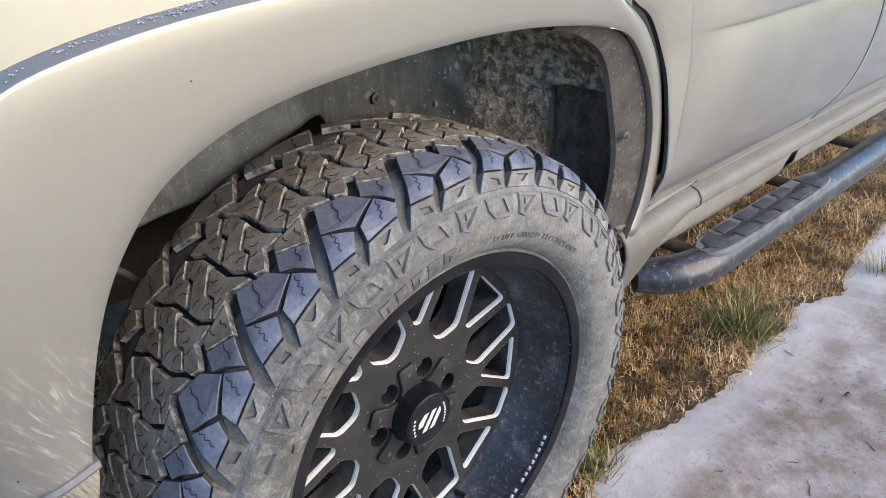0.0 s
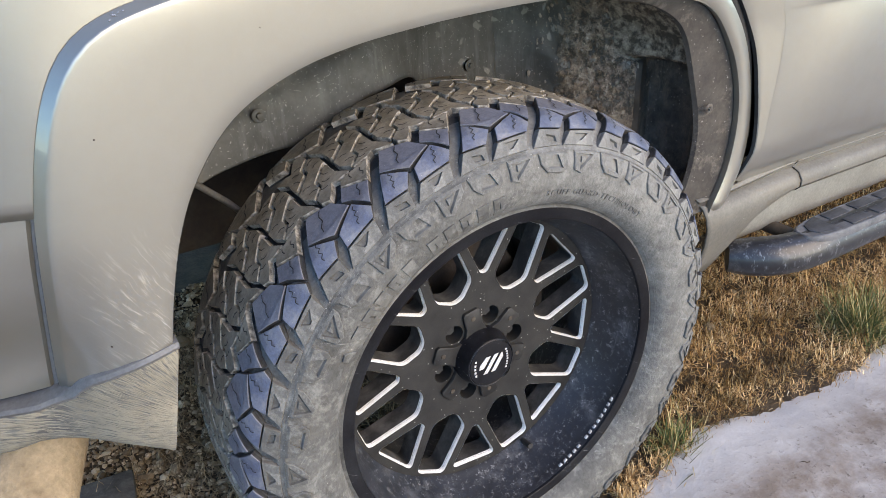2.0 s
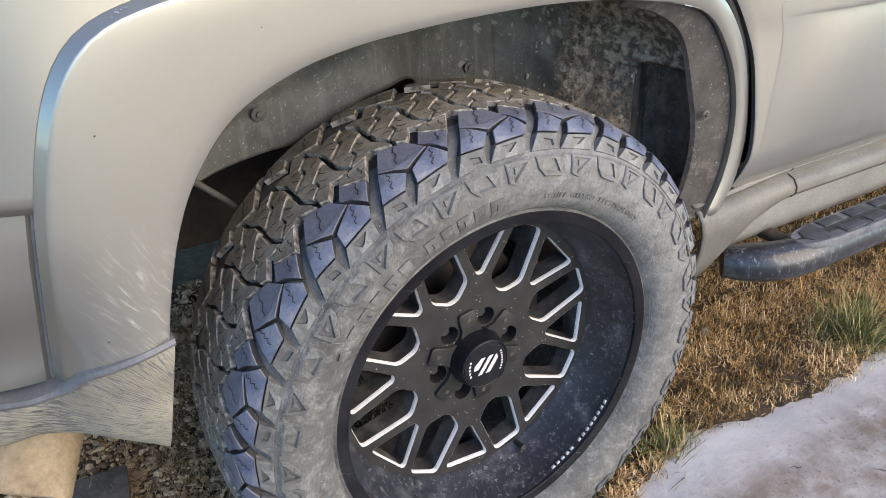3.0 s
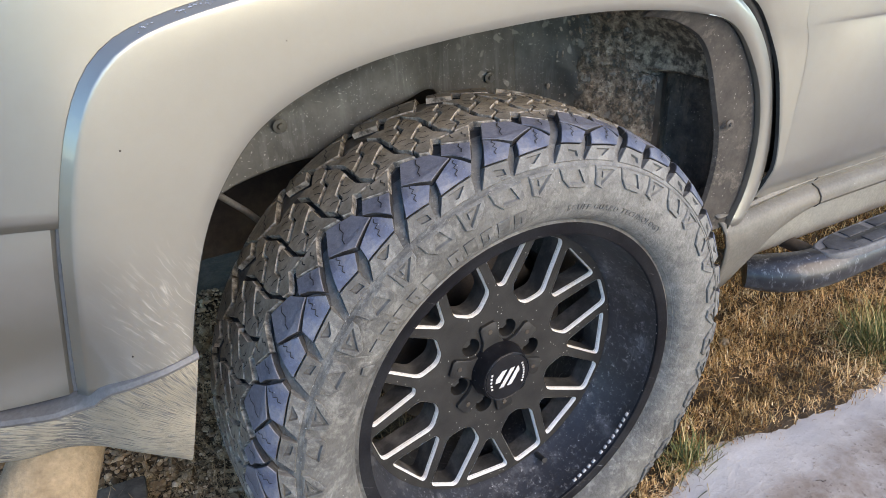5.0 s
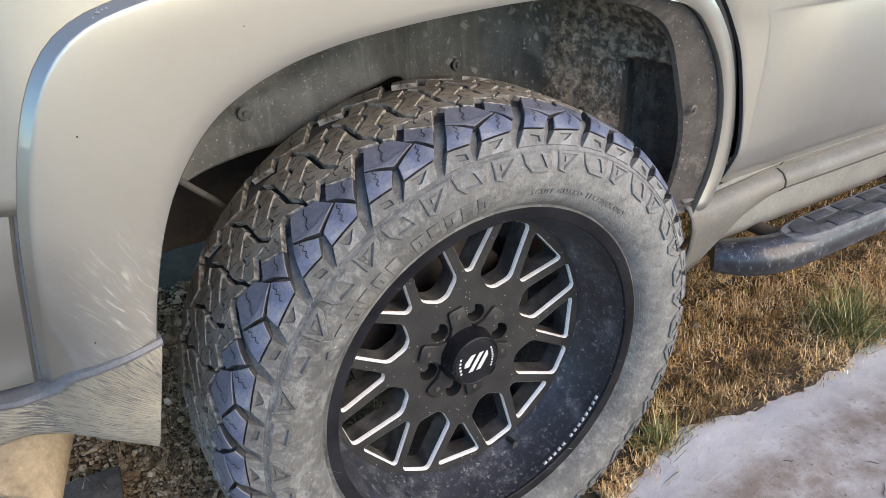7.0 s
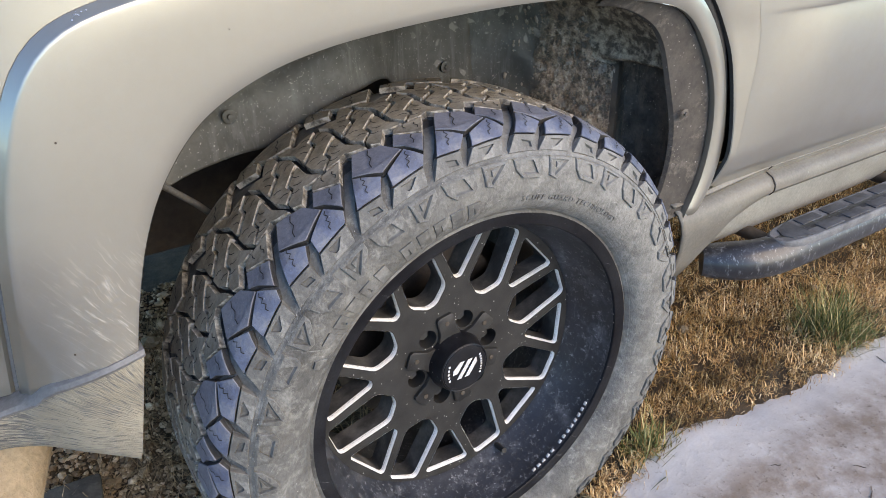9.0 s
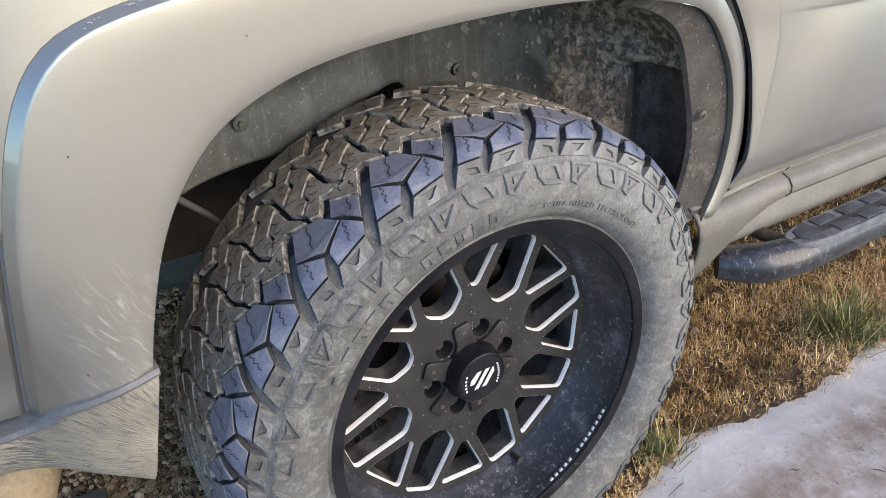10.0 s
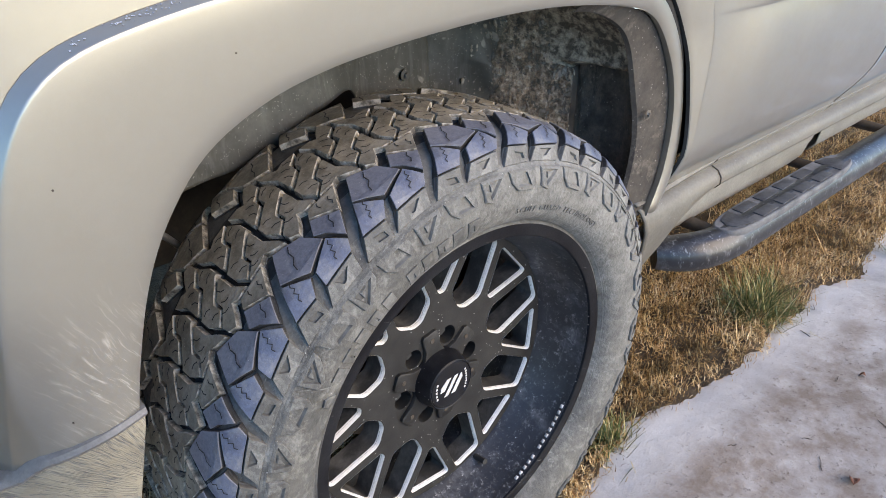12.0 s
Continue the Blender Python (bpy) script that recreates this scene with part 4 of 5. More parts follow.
def make_running_board():
    path = spline([(.548, -.004, .412), (.575, -.028, .413), (.610, -.054, .415), (.655, -.070, .417), (.72, -.0755, .418), (.95, -.0755, .419), (1.5, -.0755, .421), (2.4, -.0755, .424)], 80)
    board = part("running_board", tube(path, [0.029, 0.0335, 0.0358] + [0.037] * 77, 28, True, 1.0), STEP_BLACK, truck, "glossy black tubular running board with dust")

    def outline(grow):
        x0, x1, yc = .655 - grow, 1.19 + grow, -.0735
        pts = []
        for t in np.linspace(0, 2 * math.pi, 56, endpoint=False):
            c, q = math.cos(t), math.sin(t)
            x = math.copysign(abs(c) ** 0.42, c)
            y = math.copysign(abs(q) ** 0.62, q)
            pts.append(((x0 + x1) / 2 + x * (x1 - x0) / 2, yc + y * (.0355 + grow)))
        return pts
    rows = []
    for grow, z in ((.001, .440), (.002, .4505), (.000, .4540), (-.0025, .4550), (-.005, .4540)):
        rows.append([(x, y, z) for x, y in outline(grow)])
    bm = loft(rows, close_v=True)
    bm.verts.ensure_lookup_table()
    bm.faces.new([bm.verts[i] for i in range(len(bm.verts) - 56, len(bm.verts))])
    part("step_pad", bm, PAD, board, "black ribbed plastic step pad")
    for q in range(2):
        for k in range(4):
            x, y = .795 + .080 * k - .018 * q, -.0905 + .034 * q
            part("pad_tread", box(x - .0300, x + .0300, y - .0118, y + .0118, .4530, .4566, 0.0016), PAD_PLATE, board)
    for x, d in ((.706, 1), (1.128, -1)):
        rows = []
        for z, g in ((.4530, 0), (.4560, 0), (.4568, .002)):
            rows.append([(x + d * (-.030 + g), -.0735, z), (x + d * (-.020 + g), -.091 + g, z), (x + d * (.026 - g), -.104 + g, z), (x + d * (.026 - g), -.043 - g, z), (x + d * (-.020 + g), -.056 - g, z)])
        bm = loft(rows, close_v=True)
        bm.verts.ensure_lookup_table()
        bm.faces.new([bm.verts[i] for i in range(10, 15)])
        part("pad_tread", bm, PAD_PLATE, board)
    for x in (.690, 1.145, 1.52):
        p = spline([(x, -.06, .422), (x, -.02, .424), (x, .04, .424), (x, .10, .43), (x, .2, .45)], 18)
        part("board_bracket", tube(p, [0.017] * 18, 16, True, 0.7), DARK, board, "black bracket under the sill")


def make_mud_tube():
    rows = []
    c0, c1 = Vector((-.565, .16, .50)), Vector((-.636, .070, .402))
    d = (c1 - c0).normalized()
    a = d.cross(Vector((0, 0, 1))).normalized()
    b = a.cross(d)
    for t, r in ((0, .052), (.2, .053), (.5, .055), (.8, .057), (.97, .060), (1.0, .058), (1.0, .050), (.9, .046), (.5, .045)):
        c = c0 + (c1 - c0) * t
        rows.append([c + r * (math.cos(w) * a + math.sin(w) * b) * (1 + 0.03 * math.sin(3 * w + 5 * t)) for w in np.linspace(0, 2 * math.pi, 32, endpoint=False)])
    part("air_duct", loft(rows, close_v=True), MUD, truck, "tan mud-coated duct below the bumper")


def make_cab_shell():
    """The plain closed cab above the doors and the load bed behind it."""
    rows = []
    for x, top, tuck in ((0.34, 1.31, 0.0), (0.40, 1.34, 0.01), (0.75, 1.62, 0.10), (0.98, 1.80, 0.17), (1.10, 1.835, 0.185), (1.8, 1.85, 0.19), (2.40, 1.83, 0.185), (2.52, 1.78, 0.17), (2.60, 1.31, 0.0)):
        prof = [(-.040, 1.295), (-.038 + tuck * .5, 1.295 + (top - 1.295) * .5), (-.034 + tuck * .95, top - .05 * (top > 1.4)), (.06 + tuck, top), (.80, top + .02 * (top > 1.4)), (1.54 - tuck, top), (1.634 - tuck * .95, top - .05 * (top > 1.4)), (1.638 - tuck * .5, 1.295 + (top - 1.295) * .5), (1.640, 1.295)]
        rows.append([(x, y, z) for y, z in prof])
    thicken(part("cab_shell", loft(rows), PAINT, truck, "champagne metallic cab"), 0.003)
    rows = []
    for y, z in ((1.64, .56), (1.68, .80), (1.68, 1.10), (1.64, 1.30)):
        rows.append([(x, y, z) for x in (-.86, 0.0, 1.2, 2.6)])
    thicken(part("far_body_side", loft(rows), PAINT, truck), 0.003)


make_cab_shell()
make_fender()
make_bumper()
make_liner_parts()
make_doors()
make_sill()
make_running_board()
make_mud_tube()

# ---- front wheel ----
AXLE = Vector((0.0, 0.0, 0.413))
TYRE_MID = 0.035
PITCH = 360 / 21
LUG = 11
LUG_R = .0665


def on_axle(bm):
    bmesh.ops.translate(bm, verts=bm.verts, vec=AXLE)
    return bm


def make_rim():
    prof = [(-.072, .2512), (-.0815, .2520), (-.0850, .2530), (-.0862, .2550), (-.0862, .2705), (-.083, .2745), (-.076, .2755), (-.070, .270), (-.060, .258), (-.02, .246), (.10, .238), (.155, .245), (.165, .27),
            (.160, .262), (.150, .238), (.10, .226), (.035, .222), (.020, .221), (.004, .2235), (-.006, .2285), (-.020, .236), (-.045, .2440), (-.062, .2490)]
    bm = on_axle(lathe(prof, 192, True))
    for f in bm.faces:
        c = f.calc_center_median() - AXLE
        if math.hypot(c.x, c.z) < 0.2535 and c.y > -0.081:
            f.material_index = 1
        elif math.hypot(c.x, c.z) > 0.2715 and c.y < -0.074:
            f.material_index = 2
    return part("wheel", bm, [RIM_BLACK, RIM_BARREL, WALL_LETTER], truck, "satin black deep-dish alloy wheel with milled spoke edges")


wheel = make_rim()


def ring(points, steps=6, radius=0.006):
    """Rounds the corners of a closed outline in 2D."""
    out, n = [], len(points)
    for i in range(n):
        p0, p, p1 = (np.array(points[(i + k) % n], float) for k in (-1, 0, 1))
        a, b = p0 - p, p1 - p
        la, lb = np.linalg.norm(a), np.linalg.norm(b)
        d = min(radius, 0.42 * la, 0.42 * lb)
        s, e = p + a / la * d, p + b / lb * d
        for t in np.linspace(0, 1, steps):
            out.append((1 - t) ** 2 * s + 2 * t * (1 - t) * p + t * t * e)
    return out


def polar(r, a):
    return (r * math.cos(radians(a)), r * math.sin(radians(a)))


def inset(points, d):
    """Moves a closed outline inwards by d (outwards: minus)."""
    n = len(points)
    p = [np.array(q, float) for q in points]
    area = sum(p[i][0] * p[(i + 1) % n][1] - p[(i + 1) % n][0] * p[i][1] for i in range(n))
    s = 1 if area > 0 else -1
    out = []
    for i in range(n):
        e0, e1 = p[i] - p[i - 1], p[(i + 1) % n] - p[i]
        e0, e1 = e0 / (np.linalg.norm(e0) + 1e-12), e1 / (np.linalg.norm(e1) + 1e-12)
        n0, n1 = s * np.array([-e0[1], e0[0]]), s * np.array([-e1[1], e1[0]])
        m = n0 + n1
        k = max(0.45, float(m @ m) / 2)
        out.append(p[i] + m / k * d * 0.5)
    return out


def windows():
    for k in range(8):
        c = 18.4 + 45 * k
        yield ring([polar(.2195, c - 6.7), polar(.2195, c + 6.7), polar(.134, c + 13.5), polar(.111, c + 4.0), polar(.111, c - 4.0), polar(.134, c - 13.5)], 6, .009)
        c += 22.5
        yield ring([polar(.2140, c - 11.0), polar(.2140, c + 11.0), polar(.141, c + 2.0), polar(.141, c - 2.0)], 6, .009)


def make_spokes():
    holes = [w for w in windows()]
    outer = [polar(.2255, a) for a in np.arange(0, 360, 2.5)]
    wide = [inset(h, -0.0026) for h in holes]
    lugs = [[(LUG_R * math.cos(radians(LUG + 60 * k)) + .0150 * math.cos(t), LUG_R * math.sin(radians(LUG + 60 * k)) + .0150 * math.sin(t)) for t in np.linspace(0, 2 * math.pi, 28, endpoint=False)] for k in range(6)]
    front = [[Vector((x, y, 0)) for x, y in outer]] + [[Vector((x, y, 0)) for x, y in h] for h in wide + lugs]
    tris = fill_outline(front)
    flat = [v for loop in front for v in loop]
    verts = [(v.x, 0.0, v.y) for v in flat]
    faces = [tuple(t) for t in tris]
    base = len(verts)
    verts += [(x, .040, z) for x, _, z in verts]
    start = 0
    for li, loop in enumerate(front):
        n = len(loop)
        if li == 0:
            faces += [(start + i, start + (i + 1) % n, base + start + (i + 1) % n, base + start + i) for i in range(n)]
        start += n
    # inner walls of the openings
    plain = len(faces)
    for h in holes:
        n = len(h)
        b = len(verts)
        verts += [(x, .0052, z) for x, z in h]
        verts += [(x, .040, z) for x, z in inset(h, -.003)]
        faces += [(b + i, b + (i + 1) % n, b + n + (i + 1) % n, b + n + i) for i in range(n)]
    slots = [0] * plain + [1] * (len(faces) - plain)
    for h in lugs:
        n = len(h)
        b = len(verts)
        verts += [(x, 0.0, z) for x, z in h]
        verts += [(x, .0225, z) for x, z in inset(h, .0012)]
        faces += [(b + i, b + (i + 1) % n, b + n + (i + 1) % n, b + n + i) for i in range(n)]
        faces.append(tuple(b + n + i for i in range(n)))
    verts = [(x + AXLE.x, y + AXLE.y, z + AXLE.z) for x, y, z in verts]
    raw_mesh("spoke_face", verts, faces, wheel, [RIM_FACE, WINDOW_WALL], True, "matte black spoke face with angular openings", slots + [0] * (len(faces) - len(slots)))
    for h, w in zip(holes, wide):
        bm = loft([[(x + AXLE.x, -.0004, z + AXLE.z) for x, z in w], [(x + AXLE.x, .0012, z + AXLE.z) for x, z in inset(w, 0.0012)],
                   [(x + AXLE.x, .0056, z + AXLE.z) for x, z in h], [(x + AXLE.x, .0075, z + AXLE.z) for x, z in inset(h, 0.0002)]], close_v=True)
        part("milled_edge", bm, MILLED, wheel, "bright milled edge of a spoke opening")


def fill_outline(loops):
    from mathutils.geometry import tessellate_polygon
    return tessellate_polygon(loops)


def make_hub():
    # centre cap
    prof = [(-.0330, .0001), (-.0330, .0365), (-.0326, .0378), (-.0318, .0382), (-.0314, .0388), (-.0324, .0400), (-.0314, .0414), (-.028, .0424), (-.012, .0458), (-.008, .0470), (-.003, .0478), (.01, .0478)]
    part("centre_cap", on_axle(lathe(prof, 72)), RIM_BLACK, wheel, "black centre cap with a white slashed emblem")
    # emblem of slanted white strokes, with small bars for its print
    cy = AXLE.y - .0336

    def plate(pts):
        loops = [[(AXLE.x + x, cy + .0007, AXLE.z + z) for x, z in pts], [(AXLE.x + x, cy, AXLE.z + z) for x, z in pts]]
        bm = loft(loops, close_v=True)
        bm.verts.ensure_lookup_table()
        bm.faces.new([bm.verts[i] for i in range(len(pts), 2 * len(pts))])
        part("emblem_bar", bm, WHITE_INK, wheel, smooth=False)
    for pts in ([(-.0140, -.0140), (-.0066, -.0140), (.0122, .0134), (.0050, .0134)], [(-.0010, -.0140), (.0065, -.0140), (.0200, .0056), (.0185, .0125), (.0168, .0125)],
                [(-.0205, -.0040), (-.0195, .0030), (-.0085, .0134), (-.0010, .0134), (-.0130, -.0040)]):
        plate([(x * 1.08, z * 1.08) for x, z in pts])
    for side, n, h in ((-1, 5, .0052), (1, 8, .0038)):
        for k in range(n):
            z = (k - (n - 1) / 2) * h * 1.22
            x = side * (.0295 - z * z * 11)
            plate([(x - .0016, z - h * .34), (x + .0016, z - h * .34), (x + .0016, z + h * .34), (x - .0016, z + h * .34)])
    # lug nuts deep in their seats, and the cap's six screwed arms
    for k in range(6):
        a = radians(LUG + 60 * k)
        c = AXLE + Vector((LUG_R * math.cos(a), .0205, LUG_R * math.sin(a)))
        bm = bmesh.new()
        bmesh.ops.create_cone(bm, cap_ends=True, segments=6, radius1=.0100, radius2=.0085, depth=.014)
        bmesh.ops.rotate(bm, verts=bm.verts, matrix=Matrix.Rotation(radians(90), 3, "X"))
        bmesh.ops.translate(bm, verts=bm.verts, vec=c)
        part("lug_nut", bm, GROOVE, wheel, "black lug nut in its recess")
        a = radians(LUG + 30 + 60 * k)
        er, et = np.array([math.cos(a), math.sin(a)]), np.array([-math.sin(a), math.cos(a)])
        shape = [(.040, -.021), (.056, -.0145), (.081, -.0145), (.085, -.011), (.085, .011), (.081, .0145), (.056, .0145), (.040, .021)]
        rows = []
        for g, y in ((0, .002), (0, -.0052), (.0012, -.0062)):
            rows.append([(AXLE.x + er[0] * (u - g * np.sign(u - .06)) + et[0] * (v - g * np.sign(v)), AXLE.y + y, AXLE.z + er[1] * (u - g * np.sign(u - .06)) + et[1] * (v - g * np.sign(v))) for u, v in shape])
        bm = loft(rows, close_v=True)
        bm.verts.ensure_lookup_table()
        bm.faces.new([bm.verts[i] for i in range(16, 24)])
        part("cap_arm", bm, RIM_FACE, wheel)
        bm = disc_bm(AXLE + Vector((.0715 * er[0], -.0072, .0715 * er[1])), .0040, .003, 16, .0008)
        part("cap_screw", bm, DARK, wheel)


def make_brake():
    prof = [(.095, .05), (.095, .155), (.125, .155), (.125, .05)]
    part("brake_disc", on_axle(lathe(prof, 96, True)), BRAKE, wheel, "rusty iron brake disc behind the spokes")
    bm = loft([[(AXLE.x + r * math.cos(a), y, AXLE.z + r * math.sin(a)) for r, y in ((.10, .07), (.175, .07), (.185, .09), (.185, .14), (.10, .15))] for a in np.linspace(radians(-35), radians(35), 14)], close_v=True)
    part("brake_caliper", bm, DARK, wheel)
    part("knuckle", on_axle(lathe([(.10, .001), (.10, .085), (.20, .07), (.30, .05), (.34, .001)], 40)), DARK, wheel)
    bm = tube([(.231 * math.cos(-1.2) + AXLE.x, -.004, .231 * math.sin(-1.2) + AXLE.z), (.222 * math.cos(-1.2) + AXLE.x, -.030, .222 * math.sin(-1.2) + AXLE.z)], [.0055, .0045], 14)
    part("valve_stem", bm, SEAL, wheel, "short rubber valve stem")


# Tread: a is the way across the tyre from its middle, out over the shoulder
TOP_A = [0.0, .06, .100, .115, .131, .144, .153, .165, .20]
TOP_L = [0.0, .06, .099, .1125, .1240, .1308, .1355, .1412, .146]
TOP_R = [.4045, .4030, .3985, .3935, .3840, .3715, .3635, .3520, .320]


def tread_place(theta, v, drop):
    """A place on the tyre's crown, sunk by drop below the running surface."""
    a = abs(v)
    lat, r = np.interp(a, TOP_A, TOP_L), np.interp(a, TOP_A, TOP_R)
    e = 0.004
    dl = np.interp(a + e, TOP_A, TOP_L) - np.interp(max(a - e, 0), TOP_A, TOP_L)
    dr = np.interp(a + e, TOP_A, TOP_R) - np.interp(max(a - e, 0), TOP_A, TOP_R)
    n = np.array([-dr, dl]) / math.hypot(dl, dr)
    lat, r = lat - n[0] * drop, r - n[1] * drop
    t = radians(theta)
    return (r * math.cos(t), TYRE_MID + math.copysign(lat, v), r * math.sin(t))


DEG = math.degrees(1 / 0.40)


def split_edges(pts, step=0.009):
    out = []
    for i, p in enumerate(pts):
        q = pts[(i + 1) % len(pts)]
        n = max(1, int(np.linalg.norm(np.array(q) - np.array(p)) / step))
        out += [np.array(p) + (np.array(q) - np.array(p)) * k / n for k in range(n)]
    return out


def block_mesh(outline, gap, height=0.0115, sipes=(), edge=1, pocket=()):
    """One tread block. outline: (degrees, across); gap: half the groove beside it; pocket: a sunk outline in its face."""
    flat = [(t / DEG, v) for t, v in outline]
    flat = inset(flat, gap)
    base = split_edges(flat)
    n = len(base)
    verts, faces, slots = [], [], []
    ins = inset(base, 0.0012)
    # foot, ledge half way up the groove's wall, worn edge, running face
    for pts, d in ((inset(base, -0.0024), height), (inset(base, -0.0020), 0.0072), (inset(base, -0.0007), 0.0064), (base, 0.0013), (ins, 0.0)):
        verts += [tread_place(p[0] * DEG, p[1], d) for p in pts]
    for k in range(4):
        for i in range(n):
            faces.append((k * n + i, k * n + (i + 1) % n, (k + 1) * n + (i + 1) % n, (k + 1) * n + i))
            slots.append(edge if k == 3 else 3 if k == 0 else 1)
    polys, top = [[Vector((p[0], p[1], 0)) for p in ins]], [4 * n + i for i in range(n)]
    if pocket:
        hp = split_edges([(t / DEG, v) for t, v in pocket], .006)
        m, b = len(hp), len(verts)
        verts += [tread_place(p[0] * DEG, p[1], 0.0) for p in hp] + [tread_place(p[0] * DEG, p[1], 0.0034) for p in inset(hp, .0018)]
        faces += [(b + i, b + (i + 1) % m, b + m + (i + 1) % m, b + m + i) for i in range(m)] + [tuple(range(b + m, b + 2 * m))]
        slots += [3] * (m + 1)
        polys.append([Vector((p[0], p[1], 0)) for p in hp])
        top += list(range(b, b + m))
    for t in fill_outline(polys):
        faces.append(tuple(top[i] for i in t))
        slots.append(0)
    # sipes: dark strips laid on the face, painting the shade of narrow cuts
    for line in sipes:
        pts = [np.array((t / DEG, v)) for t, v in line]
        b = len(verts)
        for i, p in enumerate(pts):
            d = pts[min(i + 1, len(pts) - 1)] - pts[max(i - 1, 0)]
            d = np.array([-d[1], d[0]]) / (np.linalg.norm(d) + 1e-9) * 0.00070
            verts += [tread_place((p + d)[0] * DEG, (p + d)[1], -.00035), tread_place((p - d)[0] * DEG, (p - d)[1], -.00035)]
        for i in range(len(pts) - 1):
            faces.append((b + 2 * i, b + 2 * i + 1, b + 2 * i + 3, b + 2 * i + 2))
            slots.append(2)
    me = bpy.data.meshes.new("tread_block")
    me.from_pydata(verts, [], faces)
    me.polygons.foreach_set("material_index", slots)
    bm = bmesh.new()
    bm.from_mesh(me)
    bmesh.ops.recalc_face_normals(bm, faces=[f for f in bm.faces if f.material_index != 2])
    for f in bm.faces:
        if f.material_index == 2:
            f.normal_update()
            m = f.calc_center_median()
            if f.normal.dot(Vector((m.x, 0, m.z))) < 0:
                f.normal_flip()
    bm.to_mesh(me)
    bm.free()
    return me


def shear(w, v):
    return (113.3 - PITCH * (w - (-v - 0.048) * 4.9), v)


def zigzag(p, q, n, amp):
    p, q = np.array(p, float), np.array(q, float)
    d = q - p
    side = np.array([-d[1] * DEG, d[0] / DEG])
    side = side / math.hypot(side[0] / DEG, side[1])
    out = []
    for i in range(n + 1):
        s = 0 if i in (0, n) else (1 if i % 2 else -1)
        out.append(tuple(p + d * i / n + side * amp * s))
    return out


def make_tread():
    outer = {
        "a": ([shear(.075, -.054), shear(.44, -.070), shear(.68, -.097), shear(.44, -.113), shear(.075, -.090)], .0008, True),
        "d": ([shear(.575, -.064), shear(.935, -.086), shear(.935, -.117), shear(.71, -.094), shear(.575, -.084)], .0008, True),
        "c": ([shear(.075, -.0925), shear(.42, -.1165), shear(.395, -.1345), shear(.085, -.1320)], .0007, True),
        "b": ([shear(.485, -.117), shear(.70, -.0985), shear(.935, -.1205), shear(.93, -.1335), shear(.535, -.1360)], .0008, True),
    }
    # grey lugs that run from the shoulder blocks down to the rib, each with a pocket
    flanks = [([shear(.09, -.1330), shear(.39, -.1355), shear(.45, -.1550), shear(.055, -.1550)], [shear(.20, -.1400), shear(.34, -.1430), shear(.385, -.1505), shear(.25, -.1480)]),
              ([shear(.54, -.1370), shear(.925, -.1345), shear(.975, -.1550), shear(.49, -.1550)], [shear(.63, -.1400), shear(.83, -.1395), shear(.76, -.1490), shear(.72, -.1490)])]
    sipes = {
        "a": [zigzag(shear(.28, -.066), shear(.32, -.098), 4, .0018)],
        "d": [zigzag(shear(.80, -.080), shear(.82, -.098), 3, .0016)],
        "c": [zigzag(shear(.19, -.100), shear(.24, -.124), 6, .0020)],
        "b": [zigzag(shear(.72, -.104), shear(.75, -.127), 6, .0020)],
    }
    inner_rows = {
        "n1": ([(117.7, -.046), (115.2, -.031), (115.2, -.017), (111.8, .002), (111.2, -.002), (111.2, -.026), (109.7, -.046), (109.3, -.061), (112.0, -.051), (113.1, -.045), (114.5, -.0495), (117.7, -.0495)], .0036),
        "n2": ([(109.1, -.046), (106.6, -.031), (106.6, -.017), (103.2, .002), (102.6, -.002), (102.6, -.026), (101.1, -.046), (101.1, -.0495), (103.8, -.0495), (104.8, -.045), (105.7, -.056), (107.2, -.069), (109.0, -.060)], .0036),
    }
    middle = [(-1.5, .006), (-1.5, .024), (0, .045), (2.5, .029), (2.4, .015), (6.0, -.006), (6.7, -.008), (6.7, -.026), (5.2, -.046), (2.6, -.031), (2.7, -.017), (-.9, .005)]
    meshes = []
    turn = lambda pts: [(230.3 - t, -v) for t, v in pts]
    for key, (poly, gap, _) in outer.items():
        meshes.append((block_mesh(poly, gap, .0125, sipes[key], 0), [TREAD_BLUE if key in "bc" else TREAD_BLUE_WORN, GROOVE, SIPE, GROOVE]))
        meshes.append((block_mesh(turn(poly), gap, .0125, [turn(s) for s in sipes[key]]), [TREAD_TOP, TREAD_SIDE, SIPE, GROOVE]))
    brown = [shear(.575, -.051), shear(.935, -.050), shear(.935, -.0845), shear(.575, -.0625)]
    cut = [zigzag(shear(.70, -.054), shear(.74, -.064), 2, .0018), zigzag(shear(.84, -.058), shear(.88, -.072), 3, .0018)]
    meshes.append((block_mesh(brown, .0012, .0120, cut), [TREAD_TOP, TREAD_SIDE, SIPE, GROOVE]))
    for poly, hole in flanks:
        meshes.append((block_mesh(poly, .0004, .0130, (), 0, hole), [WALL, WALL_FLANK, SIPE, POCKET]))
    for key, (poly, gap) in inner_rows.items():
        t0 = poly[3][0]
        cut = [zigzag((t0 + 1.6, -.010), (t0 + .7, -.020), 2, .0020), zigzag((t0 + 2.6, -.026), (t0 + 1.2, -.032), 2, .0020), zigzag((t0 + 4.0, -.036), (t0 + 2.4, -.041), 2, .0020)]
        meshes.append((block_mesh(poly, gap, .011, cut), [TREAD_TOP, TREAD_SIDE, SIPE, GROOVE]))
        meshes.append((block_mesh(turn(poly), gap, .011, [turn(s) for s in cut]), [TREAD_TOP, TREAD_SIDE, SIPE, GROOVE]))
